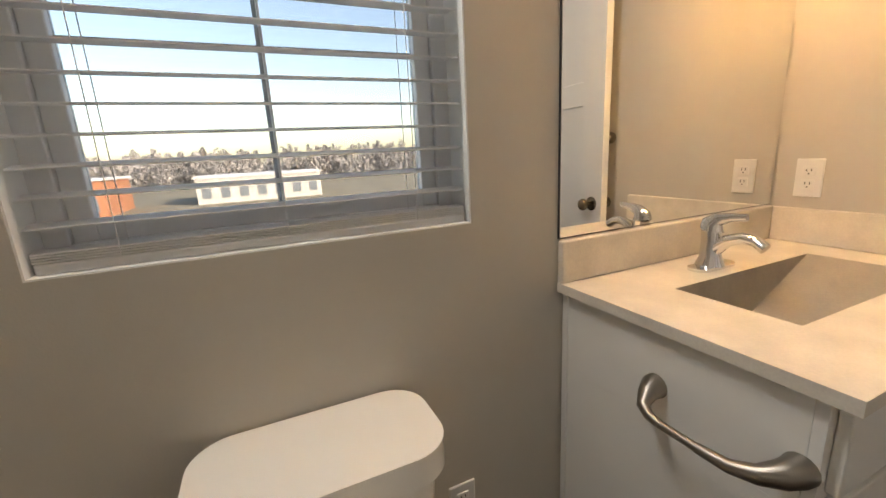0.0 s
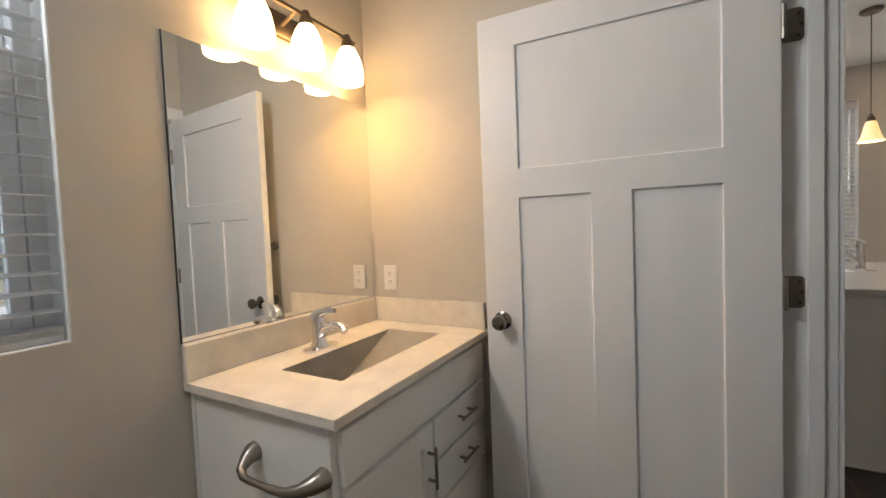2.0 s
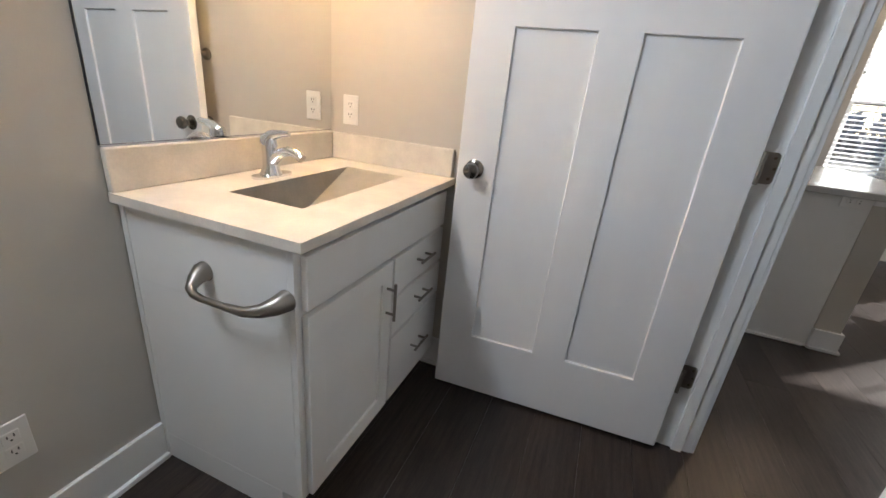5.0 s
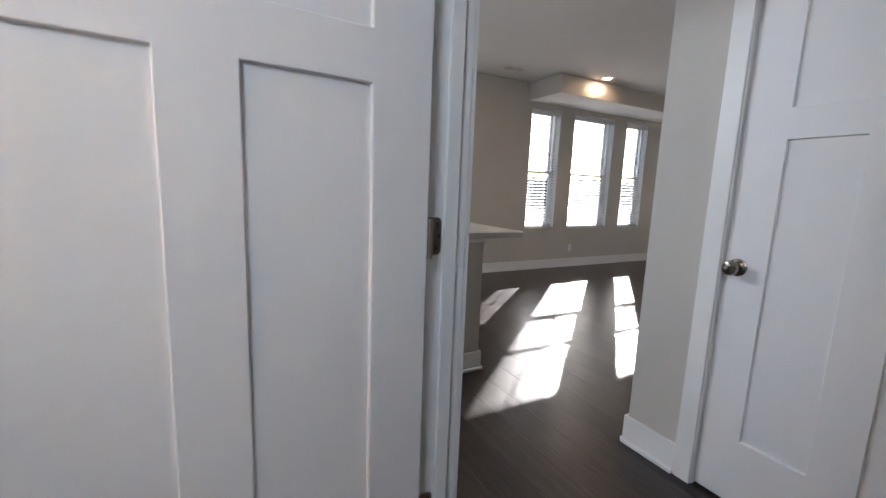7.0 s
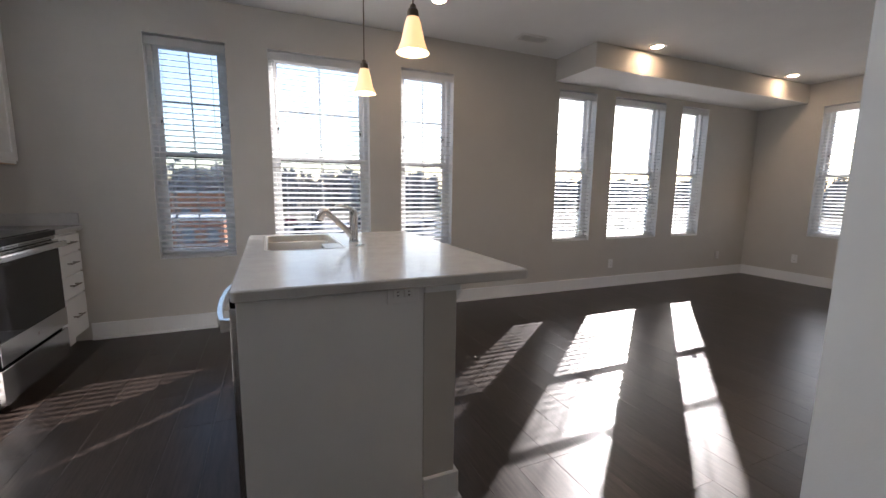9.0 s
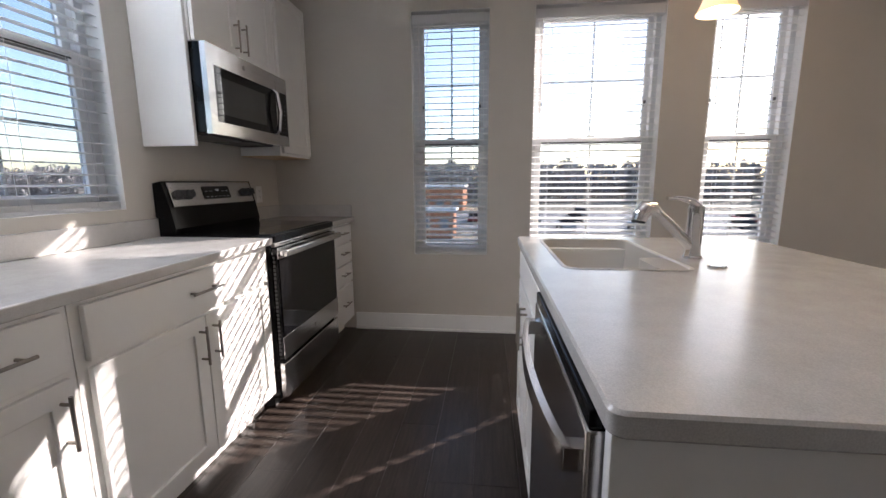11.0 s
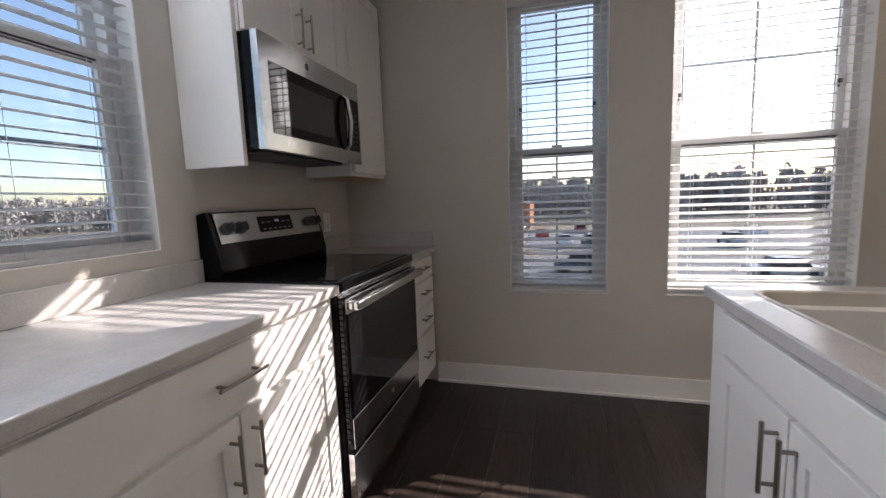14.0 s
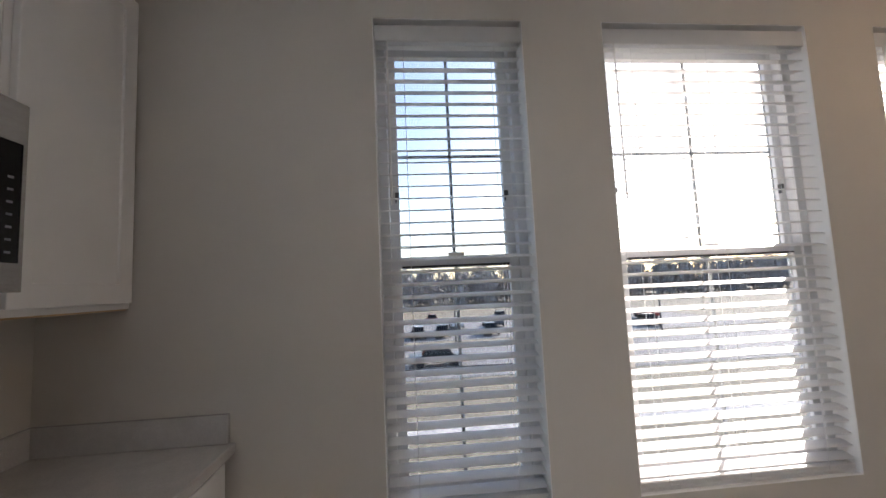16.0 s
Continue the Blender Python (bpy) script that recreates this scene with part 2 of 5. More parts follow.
def relief(bm, xs, zs, y, s, thick, sunk, rec, both=False):
    """A board on the face y that looks along s, its cells (i, j) in sunk set back by rec, as one closed mesh."""
    def quad(*p):
        bm.faces.new([bm.verts.new(q) for q in p])
    nx, nz = len(xs) - 1, len(zs) - 1

    def face(y0, sg):
        for i in range(nx):
            for j in range(nz):
                d = y0 - sg * (rec if (i, j) in sunk else 0)
                quad((xs[i], d, zs[j]), (xs[i + 1], d, zs[j]), (xs[i + 1], d, zs[j + 1]), (xs[i], d, zs[j + 1]))
                if (i, j) in sunk:
                    for di, dj in ((-1, 0), (1, 0), (0, -1), (0, 1)):
                        if (i + di, j + dj) in sunk:
                            continue
                        if di:
                            x = xs[i] if di < 0 else xs[i + 1]
                            quad((x, y0, zs[j]), (x, y0, zs[j + 1]), (x, d, zs[j + 1]), (x, d, zs[j]))
                        else:
                            z = zs[j] if dj < 0 else zs[j + 1]
                            quad((xs[i], y0, z), (xs[i + 1], y0, z), (xs[i + 1], d, z), (xs[i], d, z))
    yf = y + s * thick
    face(yf, s)
    if both:
        face(y, -s)
    else:
        for i in range(nx):
            for j in range(nz):
                quad((xs[i], y, zs[j]), (xs[i + 1], y, zs[j]), (xs[i + 1], y, zs[j + 1]), (xs[i], y, zs[j + 1]))
    for i in range(nx):
        for z in (zs[0], zs[-1]):
            quad((xs[i], y, z), (xs[i + 1], y, z), (xs[i + 1], yf, z), (xs[i], yf, z))
    for j in range(nz):
        for x in (xs[0], xs[-1]):
            quad((x, y, zs[j]), (x, y, zs[j + 1]), (x, yf, zs[j + 1]), (x, yf, zs[j]))
    bmesh.ops.remove_doubles(bm, verts=bm.verts, dist=1e-5)
    bmesh.ops.recalc_face_normals(bm, faces=bm.faces)


def shaker(bm, x0, x1, y, z0, z1, s, thick=0.019, stile=0.06, rec=0.008):
    """A framed door front on a face at y that looks along s (-1 or +1)."""
    relief(bm, (x0, x0 + stile, x1 - stile, x1), (z0, z0 + stile, z1 - stile, z1), y, s, thick, {(1, 1)}, rec)


def bar_handle(parent, p, length, s, upright, r=0.005):
    """A bar pull on two stand-offs; p is its middle on the face, s the way it sticks out along y."""
    bm = bmesh.new()
    h = length / 2
    d = Vector((0, 0, 1)) if upright else Vector((1, 0, 0))
    c = Vector(p) + Vector((0, s * 0.03, 0))
    tube(bm, [c - d * h, c + d * h], r, 10)
    for k in (-1, 1):
        q = c + d * (k * (h - 0.022))
        tube(bm, [q - Vector((0, s * 0.03, 0)), q], r * 0.9, 10)
    return part("handle", bm, NICKEL, parent, "satin nickel bar handle")


# ---- plan ----
YN, XE, YS, CEIL = 0.495, 6.237, -8.22, 2.69
XW, XB0, XB1, YB0, YB1 = -0.75, 2.41, 2.53, -1.146, -1.026
YH, XL = -2.28, 2.65
EXT = 0.17
WZ0, WZ1 = 0.62, 2.38
EAST = [(-0.60, -1.163), (-1.48, -2.35), (-2.66, -3.22), (-4.55, -5.11), (-5.40, -6.28), (-6.59, -7.13)]
NORTH = [(0.53, 1.282, 1.05), (4.09, 4.853, 1.06)]
SOUTH = [(4.56, 5.44, 0.66)]


def wall(name, along, lo, hi, f0, f1, openings, label, z1=CEIL):
    """A wall along x or y, from lo to hi, between the faces f0 and f1, with openings (a, b, z0, z1)."""
    bm = bmesh.new()

    def put(a, b, za, zb):
        if b - a > 1e-4 and zb - za > 1e-4:
            if along == "x":
                box(bm, a, b, f0, f1, za, zb)
            else:
                box(bm, f0, f1, a, b, za, zb)
    at = lo
    for a, b, za, zb in sorted(openings):
        put(at, a, 0, z1)
        put(a, b, 0, za)
        put(a, b, zb, z1)
        at = b
    put(at, hi, 0, z1)
    return solid(name, bm, WALL, label, "wall", "structure")


wall("wall_north", "x", XW, XE + EXT, YN, YN + EXT, [(a, b, z, WZ1) for a, b, z in NORTH], "greige painted outer wall with two blinded windows")
wall("wall_east", "y", YS, YN, XE, XE + EXT, [(b, a, WZ0, WZ1) for a, b in EAST], "greige painted outer wall with six tall windows")
wall("wall_south", "x", XL - 0.12, XE + EXT, YS - EXT, YS, [(a, b, z, WZ1) for a, b, z in SOUTH], "greige painted end wall with one wide window")
wall("wall_bath_east", "y", YB1, YN, XB0, XB1, [], "greige painted wall between bathroom and kitchen")
DX0, DX1, DH = 1.462, 2.376, 2.045
wall("wall_bath_south", "x", XW, XB1, YB0, YB1, [(DX0 - 0.02, DX1 + 0.02, 0, DH + 0.02)], "greige painted wall with the bathroom doorway")
D2X0, D2X1 = 1.53, 2.335
wall("wall_hall", "x", XW, XL, YH - 0.12, YH, [(D2X0 - 0.02, D2X1 + 0.02, 0, DH + 0.02)], "greige painted hallway wall with a closet doorway")
wall("wall_living_west", "y", YS, YH - 0.12, XL - 0.12, XL, [], "greige painted living room wall")
wall("wall_west", "y", YH - 0.12, YN + EXT, XW - 0.12, XW, [], "greige painted wall closing the hall and bathroom")
wall("wall_closet_back", "x", 1.3, 2.53, YH - 0.80, YH - 0.72, [], "plain closet wall behind the closed door")
bm = bmesh.new()
box(bm, XW - 0.12, XE + EXT, YS - EXT, YN + EXT, CEIL, CEIL + 0.15)
solid("ceiling", bm, CEILING, "white lightly textured flat ceiling", "ceiling", "structure")
bm = bmesh.new()
box(bm, 5.62, XE - 0.002, YS + 0.002, -4.48, 2.453, CEIL - 0.002)
solid("soffit", bm, WALL, "dropped boxed soffit above the living room windows", "soffit", "structure", bevel=0.004)
bm = bmesh.new()
box(bm, 5.622, XE - 0.004, YS + 0.004, -4.482, 2.447, 2.4525)
solid("soffit_underside", bm, CEILING, "white painted underside of the soffit", "soffit", "structure")


def skirting(name, runs):
    """Tall flat baseboards with a shoe moulding: runs of (x0, y0, x1, y1, nx, ny), n pointing into the room."""
    bm = bmesh.new()
    for x0, y0, x1, y1, nx, ny in runs:
        for th, za, zb in ((0.014, 0.0, 0.135), (0.026, 0.0, 0.018)):
            box(bm, min(x0, x1, x0 + nx * th, x1 + nx * th), max(x0, x1, x0 + nx * th, x1 + nx * th), min(y0, y1, y0 + ny * th, y1 + ny * th), max(y0, y1, y0 + ny * th, y1 + ny * th), za, zb)
    return solid(name, bm, TRIM, "white painted tall flat baseboard with shoe moulding", "baseboard", "structure", bevel=0.003)


CW = 0.075
skirting("baseboard_living", [(XE - 0.001, YS, XE - 0.001, -0.11, -1, 0), (XL, YS + 0.001, XE, YS + 0.001, 0, 1), (XL + 0.001, YS, XL + 0.001, YH + 0.013, 1, 0), (D2X1 + CW, YH + 0.001, XL + 0.014, YH + 0.001, 0, 1)])
skirting("baseboard_bath", [(XW, YN - 0.001, 1.535, YN - 0.001, 0, -1), (XB0 - 0.001, YB1, XB0 - 0.001, 0.49, -1, 0)])
skirting("baseboard_hall", [(DX1 + CW, YB0 - 0.001, XB1 + 0.014, YB0 - 0.001, 0, -1), (XB1 + 0.001, YB0, XB1 + 0.001, 0.49, 1, 0), (XW, YH + 0.001, D2X0 - CW, YH + 0.001, 0, 1)])


# ---- windows and blinds ----
def window(index, at, rz, w, z0, z1, rail, label):
    """A double-hung vinyl window; local x runs along the wall, y outward."""
    win = thing("window_%d" % index, at, rz, label, "window", "windows", "structure")
    v0, v1, fr = 0.085, 0.165, 0.038
    bm = bmesh.new()
    for a, b, c, d in ((0, fr, z0, z1), (w - fr, w, z0, z1), (fr, w - fr, z0, z0 + fr), (fr, w - fr, z1 - fr, z1)):
        box(bm, a, b, v0, v1, c, d)
    part("window_frame", bm, VINYL, win, bevel=0.003)
    # thin white liners on the sides, sill and head of the opening
    for a, b, c, d in ((-0.0005, 0.003, z0 + 0.003, z1 - 0.003), (w - 0.003, w + 0.0005, z0 + 0.003, z1 - 0.003), (-0.0005, w + 0.0005, z0 - 0.0005, z0 + 0.003), (-0.0005, w + 0.0005, z1 - 0.003, z1 + 0.0005)):
        boxpart("return", (a, b, 0.0015, v0 - 0.0005, c, d), TRIM, win, 0, "thin white liner of the opening")
    for name, za, zb, y0 in (("upper_sash", rail - 0.02, z1 - fr, v0 + 0.043), ("lower_sash", z0 + fr, rail + 0.022, v0 + 0.008)):
        st = 0.036
        x0, x1 = fr + 0.001, w - fr - 0.001
        bm = bmesh.new()
        for a, b, c, d in ((x0, x0 + st, za, zb), (x1 - st, x1, za, zb), (x0 + st, x1 - st, za, za + st), (x0 + st, x1 - st, zb - st, zb)):
            box(bm, a, b, y0, y0 + 0.03, c, d)
        sash = part(name, bm, VINYL, win, bevel=0.003)
        bm = bmesh.new()
        box(bm, x0 + st, x1 - st, y0 + 0.016, y0 + 0.019, za + st, zb - st)
        p = part("pane", bm, GLASS, sash, "grey-tinted glass pane that dims the view out")
        p.visible_shadow = False
        bm = bmesh.new()
        xm, zm = (x0 + x1) / 2, (za + zb) / 2
        box(bm, xm - 0.006, xm + 0.006, y0 + 0.020, y0 + 0.026, za + st, zb - st)
        box(bm, x0 + st, x1 - st, y0 + 0.0205, y0 + 0.0255, zm - 0.006, zm + 0.006)
        part("muntin", bm, BLIND, sash, "white grille bars")
    bm = bmesh.new()
    box(bm, w / 2 - 0.03, w / 2 + 0.03, v0 - 0.004, v0 + 0.012, rail + 0.022, rail + 0.034)
    part("sash_lock", bm, VINYL, win, bevel=0.003)
    for x in (fr + 0.03, w - fr - 0.03):
        bm = bmesh.new()
        box(bm, x - 0.008, x + 0.008, v0 + 0.03, v0 + 0.044, rail + 0.255, rail + 0.275)
        box(bm, x - 0.008, x - 0.002, v0 + 0.03, v0 + 0.044, rail + 0.235, rail + 0.255)
        part("vent_latch", bm, GASKET, win, "small grey vent latch", bevel=0.001)
    bm = bmesh.new()
    box(bm, fr + 0.04, w - fr - 0.04, v0 + 0.004, v0 + 0.0085, rail - 0.018, rail - 0.012)
    part("weatherstrip", bm, DARKPL, win, "dark sash gap")
    return win


slat_cache = {}


def slat_mesh(w):
    key = round(w, 3)
    if key not in slat_cache:
        bm = bmesh.new()
        prof = [(-0.0248, -0.0012), (-0.012, 0.0004), (0, 0.001), (0.012, 0.0004), (0.0248, -0.0012)]
        top = [[bm.verts.new((x, y, z + 0.0013)) for y, z in prof] for x in (0, w)]
        bot = [[bm.verts.new((x, y, z - 0.0013)) for y, z in prof] for x in (0, w)]
        for i in range(4):
            bm.faces.new((top[0][i], top[1][i], top[1][i + 1], top[0][i + 1]))
            bm.faces.new((bot[0][i], bot[0][i + 1], bot[1][i + 1], bot[1][i]))
        for i in (0, 4):
            bm.faces.new((top[0][i], bot[0][i], bot[1][i], top[1][i]))
        for e in (0, 1):
            bm.faces.new([*top[e], *bot[e][::-1]])
        slat_cache[key] = finish(bm, "slat", BLIND)
    return slat_cache[key]


def blind(at, rz, w, z0, z1, tilt, label, stack=3):
    b = thing("venetian_blind", at, rz, label, "blind", "window blinds")
    y = 0.043
    bm = bmesh.new()
    box(bm, 0.006, w - 0.006, y - 0.036, y - 0.026, z1 - 0.085, z1 - 0.022)
    part("valance", bm, BLIND, b, bevel=0.003)
    bm = bmesh.new()
    box(bm, 0.01, w - 0.01, y - 0.025, y + 0.025, z1 - 0.065, z1 - 0.02)
    part("headrail", bm, VINYL, b, bevel=0.002)
    me = slat_mesh(w - 0.016)
    zb = z0 + 0.022 + stack * 0.0042
    z = z1 - 0.088
    while z > zb + 0.02:
        s = new("slat", me)
        s.parent = b
        s.matrix_basis = pose(0.008, y, z, tilt + random.uniform(-0.8, 0.8), 0, 0)
        z -= 0.0448
    for k in range(stack):
        s = new("slat", me)
        s.parent = b
        s.matrix_basis = pose(0.008, y, z0 + 0.0245 + k * 0.0042, 0, 0, 0)
    bm = bmesh.new()
    box(bm, 0.008, w - 0.008, y - 0.026, y + 0.026, z0 + 0.003, z0 + 0.021)
    part("bottom_rail", bm, BLIND, b, bevel=0.004)
    for x in ((0.11, w - 0.11) if w < 0.7 else (0.12, w / 2, w - 0.12)):
        for dy in (-0.027, 0.027):
            bm = bmesh.new()
            tube(bm, [(x, y + dy, z0 + 0.02), (x, y + dy, z1 - 0.05)], 0.0009, 5)
            part("ladder_cord", bm, CORD, b)
    bm = bmesh.new()
    tube(bm, [(0.05, y - 0.032, z1 - 0.075), (0.05, y - 0.034, z1 - 0.70)], [0.003, 0.004], 6)
    part("tilt_wand", bm, PLASTIC, b, "clear tilt wand")
    return b


TILT = 13
for i, (a, b) in enumerate(EAST):
    window(i + 1, (XE, a, 0), -90, a - b, WZ0, WZ1, 1.475, "tall white double-hung window with grilles")
    blind((XE, a, 0), -90, a - b, WZ0, WZ1, TILT, "white two inch venetian blind lowered with open slats")
for i, (a, b, z) in enumerate(NORTH):
    window(7 + i, (a, YN, 0), 0, b - a, z, WZ1, 1.715, "white double-hung window with grilles")
    blind((a, YN, 0), 0, b - a, z, WZ1, 6, "white two inch venetian blind lowered over a north window", 4)
for i, (a, b, z) in enumerate(SOUTH):
    window(9 + i, (b, YS, 0), 180, b - a, z, WZ1, 1.475, "wide white double-hung window with grilles")
    blind((b, YS, 0), 180, b - a, z, WZ1, TILT, "white two inch venetian blind on the end window")


# ---- doors ----
def panel_door(parent, w, h, th=0.035):
    """A three panel shaker door: local x from the hinge, y thickness centred."""
    st, mull = 0.137, 0.125
    xs = (0, st, w / 2 - mull / 2, w / 2 + mull / 2, w - st, w)
    zs = (0, 0.258, 1.373, 1.478, h - 0.115, h)
    bm = bmesh.new()
    relief(bm, xs, zs, -th / 2, 1, th, {(1, 1), (3, 1), (1, 3), (2, 3), (3, 3)}, 0.0105, True)
    return part("door_leaf", bm, DOORPAINT, parent, bevel=0.0025)


def knob(parent, x, z, th=0.035, both=True):
    for s in ((-1, 1) if both else (1,)):
        bm = bmesh.new()
        y = s * th / 2
        prof = [(0.033, 0.0), (0.033, 0.004), (0.026, 0.008), (0.011, 0.012), (0.011, 0.028), (0.02, 0.034), (0.027, 0.044), (0.028, 0.052), (0.024, 0.060), (0.012, 0.064), (0.0, 0.0645)]
        lathe(bm, [(r, y + s * d) for r, d in prof], (x, 0, z), 24, "y")
        part("door_knob", bm, KNOBMETAL, parent, "satin nickel round knob")


def hinges(parent, x, y, hs):
    for z in hs:
        bm = bmesh.new()
        tube(bm, [(x, y, z - 0.046), (x, y, z + 0.046)], 0.0065, 10)
        part("hinge", bm, NICKEL, parent, "satin nickel hinge knuckle")


def casing(name, x0, x1, z1, yface, s, label):
    """Flat casing round a doorway on the face yface that looks along s."""
    bm = bmesh.new()
    ya, yb = sorted((yface, yface + s * 0.016))
    box(bm, x0 - CW, x0 - 0.004, ya, yb, 0, z1 + CW)
    box(bm, x1 + 0.004, x1 + CW, ya, yb, 0, z1 + CW)
    box(bm, x0 - 0.004, x1 + 0.004, ya, yb, z1 + 0.004, z1 + CW)
    return solid(name, bm, TRIM, label, "trim", "structure", bevel=0.003)


def jamb(name, x0, x1, z1, y0, y1, stop_y, label):
    bm = bmesh.new()
    for a, b, c, d in ((x0 - 0.0195, x0, 0, z1), (x1, x1 + 0.0195, 0, z1), (x0 - 0.0195, x1 + 0.0195, z1, z1 + 0.0195)):
        box(bm, a, b, y0, y1, c, d)
    for a, b, c, d in ((x0, x0 + 0.012, 0, z1), (x1 - 0.012, x1, 0, z1), (x0, x1, z1 - 0.012, z1)):
        box(bm, a, b, stop_y, stop_y + 0.035, c, d)
    return solid(name, bm, TRIM, label, "trim", "structure", bevel=0.002)


jamb("trim_bath_jamb", DX0, DX1, DH, YB0 - 0.002, YB1 + 0.002, YB0 + 0.03, "white door jamb with stops")
casing("trim_bath_casing_in", DX0, DX1, DH, YB1, 1, "flat white door casing in the bathroom")
casing("trim_bath_casing_out", DX0, DX1, DH, YB0, -1, "flat white door casing on the hallway side")
jamb("trim_closet_jamb", D2X0, D2X1, DH, YH - 0.122, YH + 0.002, YH - 0.09, "white closet door jamb with stops")
casing("trim_closet_casing", D2X0, D2X1, DH, YH, 1, "flat white closet door casing")

DOOR_AT, DOOR_RZ = (2.352, -1.018, 0.012), 93.0
door = thing("door_1", DOOR_AT, DOOR_RZ, "white three-panel bathroom door swung open against the wall", "door", "", "structure")
panel_door(door, 0.886, 2.028)
knob(door, 0.823, 0.925)
hinges(door, -0.004, 0.022, (0.305, 1.05, 1.80))
for z in (0.317, 1.062, 1.812):
    bm = bmesh.new()
    prism(bm, [(y, zz) for y, zz in rounded(-0.026, 0.026, -0.046, 0.046, 0.012)], 0, 0.002)
    hl = solid("hinge_leaf", bm, NICKEL, "satin nickel hinge leaf with screws on the jamb", "hinge", group="bathroom door hinges")
    hl.matrix_basis = Matrix.Translation((DX1 + 0.0005, -1.05, z)) @ Matrix(((0, 0, -1, 0), (1, 0, 0, 0), (0, 1, 0, 0), (0, 0, 0, 1)))
    for a, b in ((0.0, 0.03), (-0.006, 0.0), (0.0, -0.03)):
        bm = bmesh.new()
        lathe(bm, [(0.0, 0.003), (0.004, 0.0028), (0.0045, 0.002)], (a - 0.014, b, 0), 10)
        part("screw", bm, BRONZE, hl)
door2 = thing("door_2", (D2X0 + 0.003, YH - 0.03, 0.012), 0, "white three-panel closet door, closed, in the hallway", "door", "", "structure")
panel_door(door2, D2X1 - D2X0 - 0.006, 2.028)
knob(door2, 0.755, 0.915, both=False)


# ---- wall plates ----
def outlet(at, rz, flat=False, label="white duplex outlet with a cover plate", toggle=False):
    """Local x across, y out of the wall towards -y, z up."""
    o = thing("outlet", at, rz, label, "outlet", "wall outlets")
    w, h = (0.036, 0.058) if not flat else (0.058, 0.036)
    bm = bmesh.new()
    box(bm, -w, w, -0.006, 0, -h, h)
    part("cover_plate", bm, PLASTIC, o, bevel=0.003)
    for k in (-1, 1):
        cx, cz = (0, k * 0.02) if not flat else (k * 0.02, 0)
        bm = bmesh.new()
        box(bm, cx - 0.0165, cx + 0.0165, -0.0085, -0.004, cz - 0.0145, cz + 0.0145)
        sock = part("socket", bm, PLASTIC, o, bevel=0.004)
        bm = bmesh.new()
        for dx in (-0.006, 0.006):
            if flat:
                box(bm, cx - 0.004, cx + 0.004, -0.0092, -0.008, cz + dx - 0.0012, cz + dx + 0.0012)
            else:
                box(bm, cx + dx - 0.0012, cx + dx + 0.0012, -0.0092, -0.008, cz, cz + 0.008)
        box(bm, cx - 0.002, cx + 0.002, -0.0092, -0.008, cz - 0.009, cz - 0.005)
        part("slot", bm, SLOT, sock)
    return o


outlet((1.224, YN - 0.001, 0.34), 0)
outlet((XB0 - 0.001, 0.394, 1.072), -90, label="white duplex outlet above the vanity backsplash")
outlet((5.96, YN - 0.001, 1.095), 0, label="white outlet on the wall beside the range")
outlet((XE - 0.001, -5.5, 0.30), -90)
outlet((XE - 0.001, -7.62, 0.31), -90)
outlet((5.54, YS + 0.001, 0.33), 180)
outlet((3.6185, -1.845, 0.857), -90, True, "white duplex outlet set sideways in the island end")


